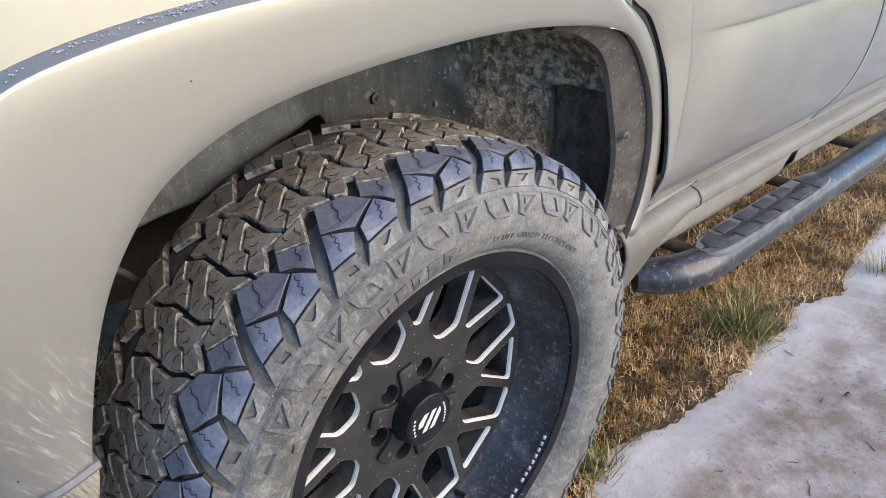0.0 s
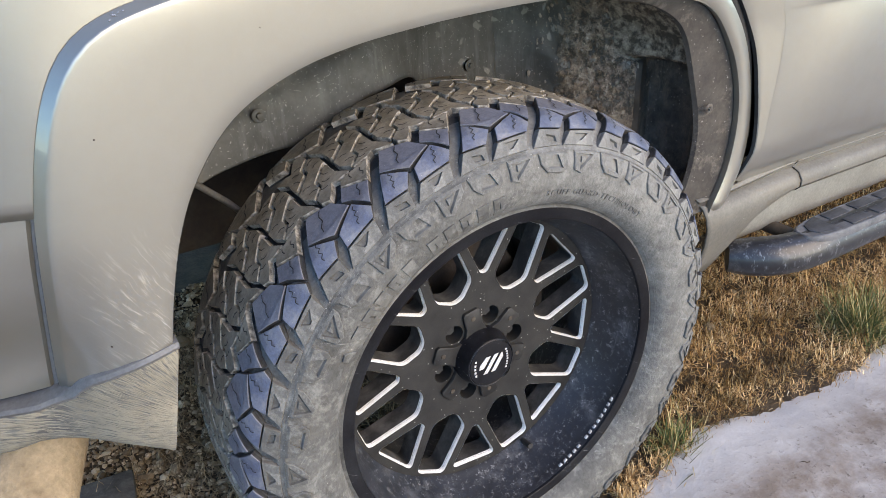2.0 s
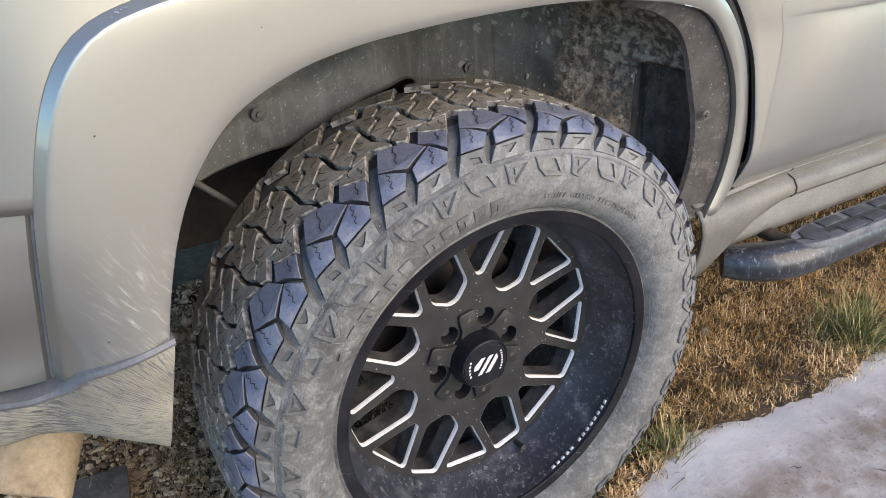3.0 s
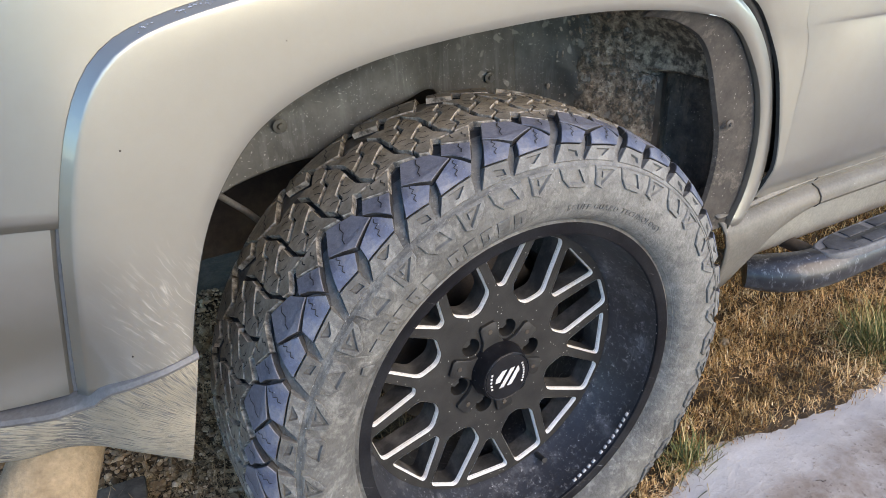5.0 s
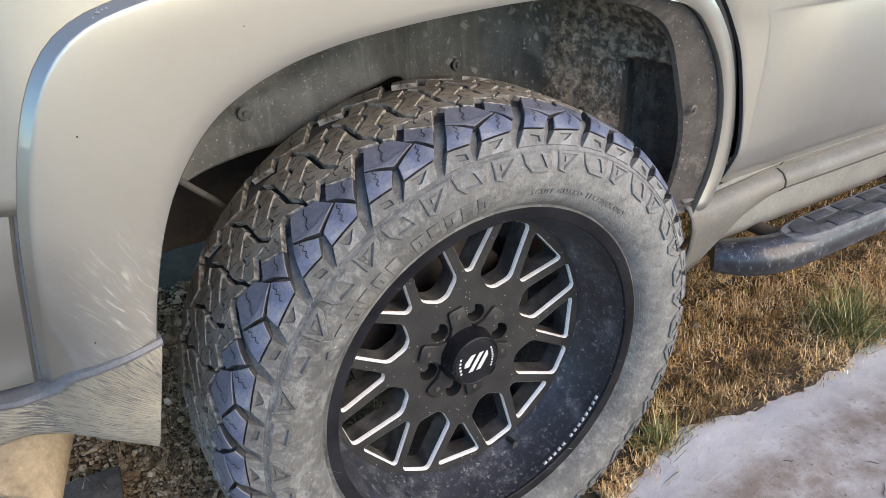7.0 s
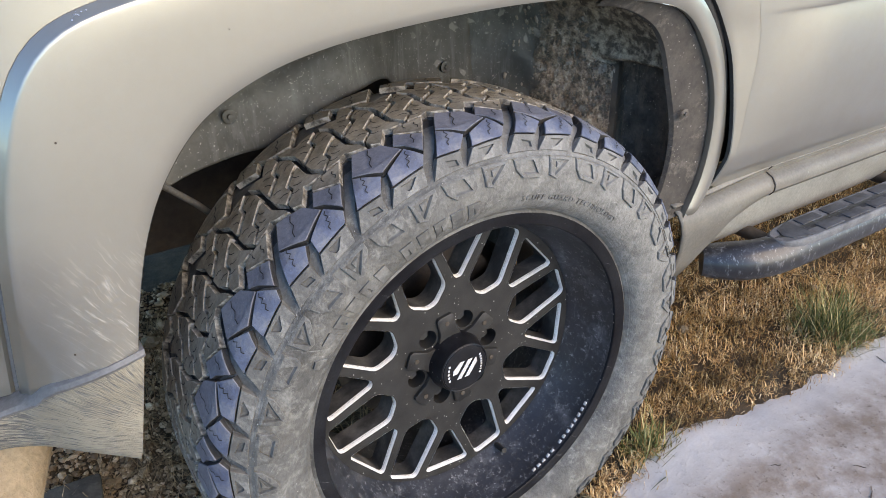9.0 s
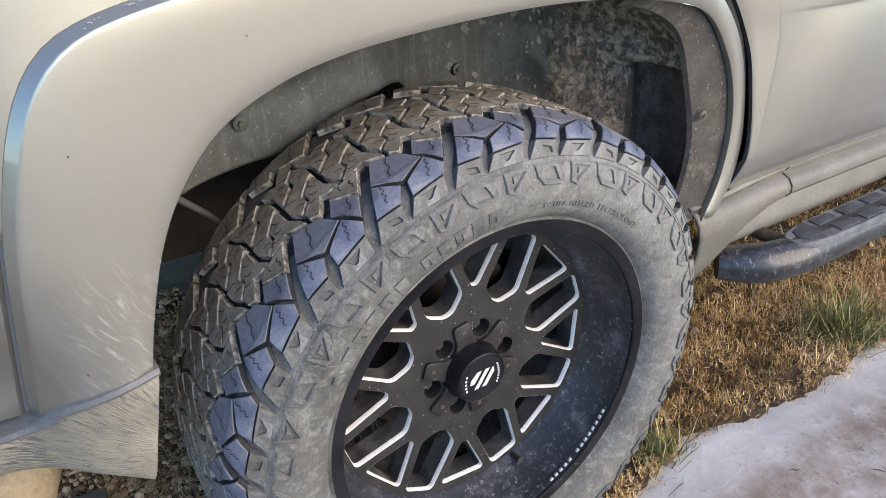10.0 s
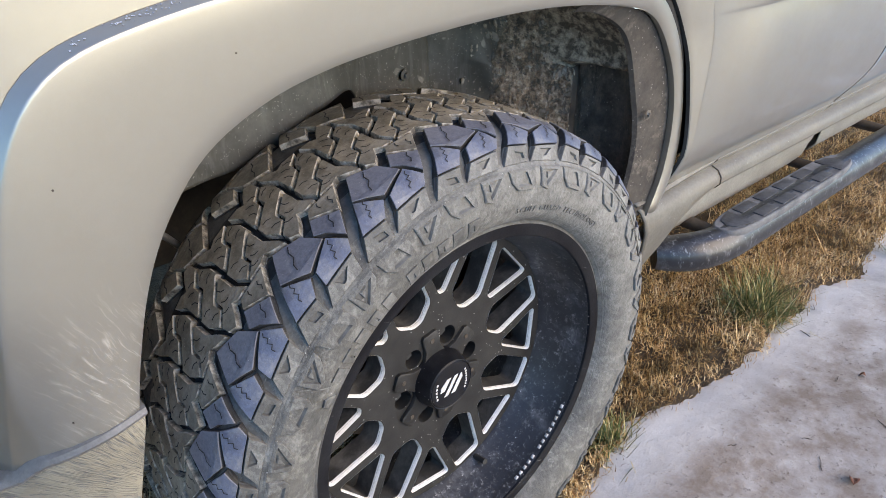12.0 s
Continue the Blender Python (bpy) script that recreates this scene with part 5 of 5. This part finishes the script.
    for t0 in (112.5, 112.5 - PITCH / 2):
        poly = [(t0 + t, v) for t, v in middle]
        cut = [zigzag((t0 - .2, .032), (t0 + 1.4, .027), 2, .0020), zigzag((t0 - .6, .018), (t0 + 1.0, .013), 2, .0020), zigzag((t0 + 3.8, -.014), (t0 + 5.4, -.011), 2, .0020), zigzag((t0 + 3.4, -.030), (t0 + 5.0, -.026), 2, .0020)]
        meshes.append((block_mesh(poly, .0037, .011, cut), [TREAD_TOP, TREAD_SIDE, SIPE, GROOVE]))
    for me, mats in meshes:
        for m in mats:
            me.materials.append(m)
        me.shade_flat()
        for k in range(21):
            ob = new("tread_block", me)
            ob.parent = wheel
            ob.matrix_basis = Matrix.Translation(AXLE) @ Matrix.Rotation(radians(PITCH * k), 4, "Y")


WALL_PROFILE = [(-.072, .268), (-.080, .2735), (-.090, .2775), (-.1000, .286), (-.1065, .297), (-.1105, .312), (-.1115, .326), (-.1090, .341), (-.1045, .3535), (-.1012, .3602), (-.0935, .3640), (-.0855, .3705), (-.0785, .3780), (-.0720, .3840), (-.064, .389)]


def wall_place(theta, r, lift):
    """A place on the outer sidewall, raised by lift."""
    ys, rs = [p[0] for p in WALL_PROFILE], [p[1] for p in WALL_PROFILE]
    y = np.interp(r, rs, ys)
    e = .003
    dy = np.interp(r + e, rs, ys) - np.interp(r - e, rs, ys)
    n = np.array([-2 * e, dy]) / math.hypot(2 * e, dy)
    t = radians(theta)
    rr = r + n[1] * lift * -1
    return (AXLE.x + rr * math.cos(t), AXLE.y + y + n[0] * lift, AXLE.z + rr * math.sin(t))


def raised(bm, outline, lift, sink=0.0015, bevel=0.0012, holes=(), flank=0):
    """A raised shape on the sidewall; outline of (degrees, radius)."""
    k = 0.34 * math.pi / 180
    flat = [np.array((t * k, r)) for t, r in outline]
    pts = split_edges(flat, .010)
    loops = [([p for p in inset(pts, -bevel)], -sink), (pts, lift - bevel * .5), (inset(pts, bevel), lift)]
    rings = []
    for l, d in loops:
        rings.append([bm.verts.new(wall_place(p[0] / k, p[1], d)) for p in l])
    n = len(pts)
    for a, b in zip(rings, rings[1:]):
        for i in range(n):
            bm.faces.new((a[i], a[(i + 1) % n], b[(i + 1) % n], b[i])).material_index = flank
    inner = [Vector((p[0], p[1], 0)) for p in loops[-1][0]]
    top = list(rings[-1])
    polys = [inner]
    for h in holes:
        hp = split_edges([np.array((t * k, r)) for t, r in h], .010)
        up = [bm.verts.new(wall_place(p[0] / k, p[1], lift)) for p in hp]
        dn = [bm.verts.new(wall_place(p[0] / k, p[1], 0.0002)) for p in inset(hp, .0012)]
        m = len(hp)
        for i in range(m):
            bm.faces.new((up[i], up[(i + 1) % m], dn[(i + 1) % m], dn[i])).material_index = 1
        bm.faces.new(dn).material_index = 1
        top += up
        polys.append([Vector((p[0], p[1], 0)) for p in hp])
    for t in fill_outline(polys):
        try:
            bm.faces.new([top[i] for i in t])
        except ValueError:
            pass


def make_tyre():
    outer = WALL_PROFILE
    inner = [(2 * TYRE_MID - y, r) for y, r in reversed(outer)]
    prof = outer + [(-.03, .3925), (.035, .3935), (.10, .3925)] + inner + [(.13, .262), (.10, .250), (-.04, .250), (-.06, .258)]
    bm = on_axle(lathe(prof, 252, True))
    # flattened foot
    for v in bm.verts:
        if v.co.z < 0.012:
            v.co.z = 0.012 - (0.012 - v.co.z) * 0.3
    # crown between the blocks takes the groove shade tone
    for f in bm.faces:
        c = f.calc_center_median() - AXLE
        if math.hypot(c.x, c.z) > 0.3655:
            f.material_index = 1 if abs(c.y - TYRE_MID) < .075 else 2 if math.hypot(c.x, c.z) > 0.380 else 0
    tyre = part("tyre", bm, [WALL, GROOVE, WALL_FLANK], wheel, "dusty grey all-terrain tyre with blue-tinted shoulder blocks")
    # rib round the sidewall
    rows = []
    for i in range(252):
        t = 360 * i / 252
        rows.append([wall_place(t, .3615, -.001), wall_place(t, .3612, .0028), wall_place(t, .3600, .0034), wall_place(t, .3585, .0034), wall_place(t, .3573, .0028), wall_place(t, .3570, -.001)])
    part("sidewall_rib", loft(rows, close_u=True), WALL, wheel)
    # plates with pockets inside the rib: one of each, then turned round the axle
    shapes = []
    t0 = 108.0
    shapes.append(("sidewall_plate", [(t0 - 3.2, .3558), (t0 + 3.0, .3558), (t0 + 2.9, .3325), (t0 + 0.9, .3280), (t0 - 1.2, .3370), (t0 - 3.0, .3480)], .0040, [(t0 - 2.4, .3538), (t0 + 2.3, .3538), (t0 + 1.5, .3325)]))
    c = t0 + 6.9
    shapes.append(("sidewall_plate", [(c - 1.9, .3558), (c + 5.6, .3558), (c + 5.2, .3420), (c + 3.6, .3315), (c - 0.9, .3300), (c - 1.9, .3370)], .0040, [(c + 0.7, .3535), (c + 2.0, .3535), (c + 3.7, .3375), (c - 0.6, .3355)]))
    shapes.append(("sidewall_stud", [(t0 - 0.7, .3500), (t0 + 1.0, .3490), (t0 + 1.1, .3420)], .0030))
    for name, pts, lift, *pockets in shapes:
        bm = bmesh.new()
        raised(bm, pts, lift, bevel=.0008 if name == "sidewall_stud" else .0022, holes=pockets)
        bmesh.ops.translate(bm, verts=bm.verts, vec=-AXLE)
        first = part(name, bm, [WALL, POCKET], wheel, smooth=False)
        first.matrix_basis = Matrix.Translation(AXLE)
        for k in range(1, 21):
            ob = new(name, first.data)
            ob.parent = wheel
            ob.matrix_basis = Matrix.Translation(AXLE) @ Matrix.Rotation(radians(PITCH * k), 4, "Y")
    # rim guard rings by the bead
    for r in (.2795, .2835):
        rows = []
        for i in range(200):
            t = 360 * i / 200
            rows.append([wall_place(t, r - .0012, -.0006), wall_place(t, r - .0006, .0010), wall_place(t, r + .0006, .0010), wall_place(t, r + .0012, -.0006)])
        part("bead_ring", loft(rows, close_u=True), WALL, wheel)
    # large raised maker's lettering, as plain slanted blocks: two words and an emblem
    for i, t0 in enumerate([141.5 - 4.6 * i for i in range(5)] + [115.5 - 4.6 * i for i in range(5)]):
        bm = bmesh.new()
        slot = [(t0 - .35, .2985), (t0 + .20, .2985), (t0 + .45, .3085), (t0 - .10, .3085)]
        # flank and slot faces in the pocket tone paint the letter's shadow outline
        raised(bm, [(t0 - 1.75, .2905), (t0 + 1.45, .2905), (t0 + 1.80, .3160), (t0 - 1.40, .3160)], .0020, bevel=.0008, holes=[slot] if i % 2 else [], flank=1)
        part("letter_block", bm, [WALL_LETTER, POCKET], wheel, smooth=False)
    bm = bmesh.new()
    raised(bm, [(146.0, .2960), (147.6, .2935), (149.2, .3000), (148.8, .3120), (147.2, .3140), (146.4, .3060)], .0030)
    part("letter_block", bm, WALL_LETTER, wheel, smooth=False)


def make_small_print():
    """Small raised words on the sidewall, readable, following its curve."""
    words = "SCUFF GUARD TECHNOLOGY"
    verts, faces = [], []
    cu = bpy.data.curves.new("print", "FONT")
    theta = 83.0
    dg = None
    for ch in words:
        if ch == " ":
            theta -= 1.0
            continue
        cu.body, cu.size, cu.extrude, cu.resolution_u = ch, 0.0115, 0.0006, 2
        ob = new("print", cu)
        dg = bpy.context.evaluated_depsgraph_get()
        me = ob.evaluated_get(dg).to_mesh()
        wid = max((v.co.x for v in me.vertices), default=0.004)
        b = len(verts)
        for v in me.vertices:
            ang = theta - math.degrees((v.co.x) / 0.300)
            verts.append(wall_place(ang, 0.2965 + v.co.y, 0.0008 + v.co.z))
        faces += [tuple(b + i for i in p.vertices) for p in me.polygons]
        theta -= math.degrees((wid + 0.0019) / 0.300)
        ob.to_mesh_clear()
        bpy.data.objects.remove(ob)
    bpy.data.curves.remove(cu)
    raw_mesh("sidewall_print", verts, faces, wheel, WALL_LETTER, False, "small raised lettering on the sidewall")


def make_barrel_print():
    """White maker's print on the wheel's barrel, as plain bars: two words."""
    angles = [-64.5 + 2.5 * i for i in range(5)] + [-64.5 + 2.5 * (i + 5.8) for i in range(8)]
    for a0 in angles:
        rows = []
        for y, r in ((-.0785, .2524), (-.0733, .2516)):
            rows.append([(AXLE.x + (r - .0006) * math.cos(radians(a)), y, AXLE.z + (r - .0006) * math.sin(radians(a))) for a in (a0 - .75, a0, a0 + .75)])
        ob = part("print_bar", loft(rows), WHITE_INK, wheel)
        thicken(ob, 0.0003, offset=0.0)


make_spokes()
make_hub()
make_brake()
make_tyre()
make_tread()
make_small_print()
make_barrel_print()


# ---- lying on the ground ----
def snow_edge(x):
    """The near edge of the lawn, where the snow begins."""
    # ahead of the nose the snow is unseen, added to brighten the bumper
    return float(np.interp(x, [-3.2, -1.6, -1.2, -.3, .10, .26, .34, .44, .49, .55, .62, .70, .79, .92, 1.04, 1.15, 1.31, 1.42, 1.55, 1.80, 2.3, 3.5, 6], [.25, .10, -.10, -.24, -.115, -.072, -.052, -.030, -.008, -.018, -.048, -.052, -.065, -.075, -.055, -.06, -.02, -.085, -.06, -.03, .02, .06, .10]))


def make_snow_patch():
    xs = np.r_[np.linspace(-3.2, -.30, 30), np.linspace(-.28, 2.4, 280), np.linspace(2.45, 6, 40)]
    # the reach past one metre is unseen, added to bounce light onto the body
    fs = np.r_[np.linspace(0, .25, 34), np.linspace(.27, 1, 50), np.linspace(1.1, 5.5, 30)]
    rows = []
    for x in xs:
        e = snow_edge(x) + 0.018 * float(rough_at(x * 5, 3.0, 0.5)) + 0.010 * float(rough_at(x * 20, 1.0, 0.5)) + 0.004 * float(rough_at(x * 70, 5.0, 0.5))
        row = []
        for f in fs:
            y = e - f * 1.0
            thick = 0.026 * (1 - math.exp(-(e - y) / 0.070))
            z = float(ground_z(x, y)) - 0.006 + thick + 0.0035 * float(rough_at(x * 2, y * 2, 0.30)) * min(1, f * 4) + 0.0012 * float(rough_at(x * 9, y * 9, 0.35))
            row.append((x, y, z))
        rows.append(row)
    ob = part("snow_patch", loft(rows), SNOW)
    return tagged(ob, "thin patch of old dirty snow lying on the lawn", "snow", kind="stuff")


def blades(name, spots, mat, label, lengths, width, lean, category, kind="stuff", seed=1, seg=3, bend=(-.5, .9)):
    """Grass: every blade a narrow bent strip. spots: x, y, z, or per-blade arrays."""
    rng = np.random.RandomState(seed)
    n = len(spots)
    ln = rng.uniform(*lengths, n)
    az = rng.uniform(0, 2 * np.pi, n)
    tilt = rng.uniform(*lean, n)
    wd = width * rng.uniform(.6, 1.3, n)
    verts = np.zeros((n, 2 * seg + 1, 3))
    dx, dy = np.cos(az), np.sin(az)
    sx, sy = -dy, dx
    curl = rng.uniform(*bend, n)
    px, pz = np.zeros(n), np.zeros(n)
    for k in range(seg + 1):
        f = k / seg
        ang = tilt + curl * f
        if k:
            px = px + np.sin(ang) * ln / seg
            pz = pz + np.cos(ang) * ln / seg
        c = np.stack([spots[:, 0] + dx * px, spots[:, 1] + dy * px, spots[:, 2] + pz - 0.002], 1)
        w = (wd * (1 - f) ** 0.6)[:, None] * np.stack([sx, sy, np.zeros(n)], 1) / 2
        if k < seg:
            verts[:, 2 * k], verts[:, 2 * k + 1] = c - w, c + w
        else:
            verts[:, 2 * seg] = c
    faces = []
    m = 2 * seg + 1
    pat = [(2 * k, 2 * k + 1, 2 * k + 3, 2 * k + 2) for k in range(seg - 1)]
    for i in range(n):
        b = i * m
        for q in pat:
            faces.append((b + q[0], b + q[1], b + q[2], b + q[3]))
        faces.append((b + m - 3, b + m - 2, b + m - 1))
    me = bpy.data.meshes.new(name)
    me.from_pydata(verts.reshape(-1, 3).tolist(), [], faces)
    ob = part_mesh(name, me, mat, None, "", False)
    return tagged(ob, label, category, kind=kind)


def make_lawn():
    rng = np.random.RandomState(7)
    n = 105000
    x = .25 + 3.4 * rng.uniform(0, 1, n) ** 1.7
    y = rng.uniform(-.16, 1.1, n)
    edge = np.array([snow_edge(v) for v in np.linspace(.2, 4, 400)])
    e = np.interp(x, np.linspace(.2, 4, 400), edge)
    keep = y > e - .026 + rng.normal(0, .022, n) - .03 * np.abs(rng.normal(0, 1, n)) * (rng.uniform(0, 1, n) < .15)
    clump = rough_at(x * 3, y * 3, 0.25) + 0.6 * rough_at(x * 9, y * 9, 0.3)
    keep &= clump + rng.normal(0, .25, n) > -0.15
    x, y, clump = x[keep], y[keep], clump[keep]
    z = ground_z(x, y) + np.clip(.014 * clump, 0, .016) * rng.uniform(.2, 1, len(x))
    blades("lawn_grass", np.stack([x, y, z], 1), STRAW, "dry straw-coloured winter lawn grass", (.012, .036), .0023, (.7, 1.8), "grass", seed=3, seg=4, bend=(-2.4, 2.4))
    n = 135000
    x = .25 + 2.6 * rng.uniform(0, 1, n) ** 1.6
    y = rng.uniform(-.16, .75, n)
    keep = y > np.interp(x, np.linspace(.2, 4, 400), edge) - .020 + rng.normal(0, .014, n)
    keep &= rough_at(x * 3, y * 3, 0.25) + 0.9 * rough_at(x * 9, y * 9, 0.3) + rng.normal(0, .3, n) > -0.30
    x, y = x[keep], y[keep]
    up = np.clip(.010 + .010 * rough_at(x * 12, y * 12, .35) + rng.normal(0, .003, len(x)), .001, .03)
    blades("matted_thatch", np.stack([x, y, ground_z(x, y) + up], 1), STRAW, "matted curled thatch of dead grass", (.010, .028), .0020, (.7, 2.0), "grass", seed=17, seg=4, bend=(-3.0, 3.0))
    n = 3600
    x = .35 + 2.6 * rng.uniform(0, 1, n) ** 1.3
    y = np.interp(x, np.linspace(.2, 4, 400), edge) + np.abs(rng.normal(0, .28, n))
    keep = rough_at(x * 3, y * 3, 0.4) + rng.normal(0, .2, n) > 0.0
    x, y = x[keep], y[keep]
    blades("long_straw", np.stack([x, y, ground_z(x, y) + .006], 1), STRAW, "long bent dry grass stalks on the lawn", (.045, .10), .0023, (.9, 1.5), "grass", seed=13, seg=5)
    # under the nose: sparse dead stems among gravel
    n = 26000
    x, y = rng.uniform(-1.3, .30, n), rng.uniform(-.02, 1.0, n)
    keep = rough_at(x * 4, y * 4, 0.3) + rng.normal(0, .35, n) + 1.4 * np.exp(-((x + .30) / .13) ** 2) > 0.25
    x, y = x[keep], y[keep]
    blades("dead_stems", np.stack([x, y, ground_z(x, y)], 1), STEM, "dead brown grass stems among gravel", (.03, .085), .0020, (.7, 1.55), "grass", seed=5)


def make_tuft(x, y, n, size, seed):
    rng = np.random.RandomState(seed)
    r = np.abs(rng.normal(0, size * .30, n))
    a = rng.uniform(0, 6.283, n)
    p = np.stack([x + r * np.cos(a), y + r * np.sin(a)], 1)
    spots = np.c_[p, ground_z(p[:, 0], p[:, 1])]
    blades("grass_tuft", spots, GREEN, "green grass tuft at the edge of the snow", (size * .5, size * 1.15), .0027, (.2, 1.45), "grass", "", seed, 4)


def make_gravel():
    rng = np.random.RandomState(9)
    ico = bmesh.new()
    bmesh.ops.create_icosphere(ico, subdivisions=1, radius=1)
    iv = np.array([v.co[:] for v in ico.verts])
    fv = [[v.index for v in f.verts] for f in ico.faces]
    ico.free()
    n = 24000
    x, y = rng.uniform(-1.35, -.16, n), rng.uniform(.0, 1.15, n)
    size = rng.lognormal(-5.65, .50, n)
    verts, faces = [], []
    for i in range(n):
        s = size[i] * rng.uniform(.7, 1.25, 3)
        s[2] *= .75
        p = iv * s * rng.uniform(.82, 1.15, (len(iv), 1))
        c, sn = math.cos(i), math.sin(i)
        p = np.stack([p[:, 0] * c - p[:, 1] * sn, p[:, 0] * sn + p[:, 1] * c, p[:, 2]], 1)
        b = len(verts)
        z = float(ground_z(x[i], y[i])) + size[i] * .35
        verts += (p + np.array([x[i], y[i], z])).tolist()
        faces += [tuple(b + k for k in f) for f in fv]
    me = bpy.data.meshes.new("gravel")
    me.from_pydata(verts, [], faces)
    ob = part_mesh("gravel", me, STONE, None, "", False)
    tagged(ob, "loose grey gravel under the truck's nose", "gravel", kind="stuff")


make_snow_patch()
make_lawn()
make_tuft(1.06, -.015, 700, .125, 21)
make_tuft(.430, -.040, 200, .085, 22)
make_tuft(1.62, -.16, 160, .09, 23)
make_gravel()


CLODS = ((.78, .191, .015), (.95, .269, .012), (1.206, .136, .012), (.683, .150, .010))


def make_slab():
    bm = box(-.075, .075, -.05, .05, 0, .022, .006)
    for v in bm.verts:
        v.co += Vector((0.006 * math.sin(40 * v.co.y), 0.005 * math.sin(50 * v.co.x), 0.002 * math.sin(60 * v.co.x)))
    ob = part("flat_stone", bm, SLATE)
    ob.location = (-.575, .435, float(ground_z(-.575, .435)) + .004)
    tagged(ob, "dark flat stone lying on the gravel", "stone")


def make_twig(x, y, length, turn, seed):
    rng = np.random.RandomState(seed)
    pts = []
    for k in range(6):
        f = k / 5 - .5
        px, py = x + math.cos(turn) * f * length + rng.normal(0, .0012), y + math.sin(turn) * f * length + rng.normal(0, .0012)
        pts.append((px, py, snow_top(px, py) + .001))
    ob = part("twig", tube(pts, [.0005, .0007, .0007, .0006, .0005, .0003], 6), TWIG)
    tagged(ob, "thin dark twig lying on the dirty snow", "twig")


def snow_top(x, y):
    e = snow_edge(x)
    return float(ground_z(x, y)) - 0.006 + 0.026 * (1 - math.exp(-max(0.0, e - y) / 0.070)) + 0.0035 * float(rough_at(x * 2, y * 2, 0.30)) * min(1, max(0, (e - y)) * 4)


def make_leaf(x, y, size, turn):
    rows = []
    for f in np.linspace(0, 1, 9):
        w = size * .32 * math.sin(math.pi * f ** .8) + .0004
        rows.append([(f * size - size / 2, k * w, .004 * math.sin(5 * f) + abs(k) * w * .5 + .0015) for k in (-1, -.5, 0, .5, 1)])
    ob = part("dead_leaf", loft(rows), LEAF)
    thicken(ob, .0004)
    ob.matrix_basis = pose(x, y, snow_top(x, y), 4, 6, turn)
    tagged(ob, "small reddish-brown dead leaf on the snow", "leaf")


LEAF = two_tone("dead_leaf_brown", (0.10, 0.035, 0.02), (0.22, 0.09, 0.05), 80, 400, 0.8, bumps=0.3)
make_slab()
for k, (x, y, size, turn) in enumerate(((.66, -.36, .035, .6), (.70, -.31, .022, 2.1), (.93, -.27, .028, .2), (1.05, -.14, .03, 1.2), (.58, -.22, .02, 2.6), (.84, -.40, .03, 1.0), (1.18, -.10, .04, .5))):
    make_twig(x, y, size, turn, 40 + k)
def make_clod(x, y, size, seed):
    rng = np.random.RandomState(seed)
    bm = bmesh.new()
    bmesh.ops.create_icosphere(bm, subdivisions=2, radius=size)
    for v in bm.verts:
        v.co *= rng.uniform(.8, 1.15)
        v.co.z *= .7
    ob = part("dirt_clod", bm, CLOD)
    ob.location = (x, y, float(ground_z(x, y)) + size * .55)
    tagged(ob, "tan crumbly dirt clod lying in the dry grass", "clod")


CLOD = two_tone("tan_dirt_clod", (0.20, 0.15, 0.10), (0.40, 0.31, 0.21), 90, 400, 0.95, bumps=0.8, dist=0.002)
for k, (x, y, size) in enumerate(CLODS):
    make_clod(x, y, size, 60 + k)
make_leaf(.66, -.42, .030, 25)
make_leaf(.98, -.30, .018, 100)
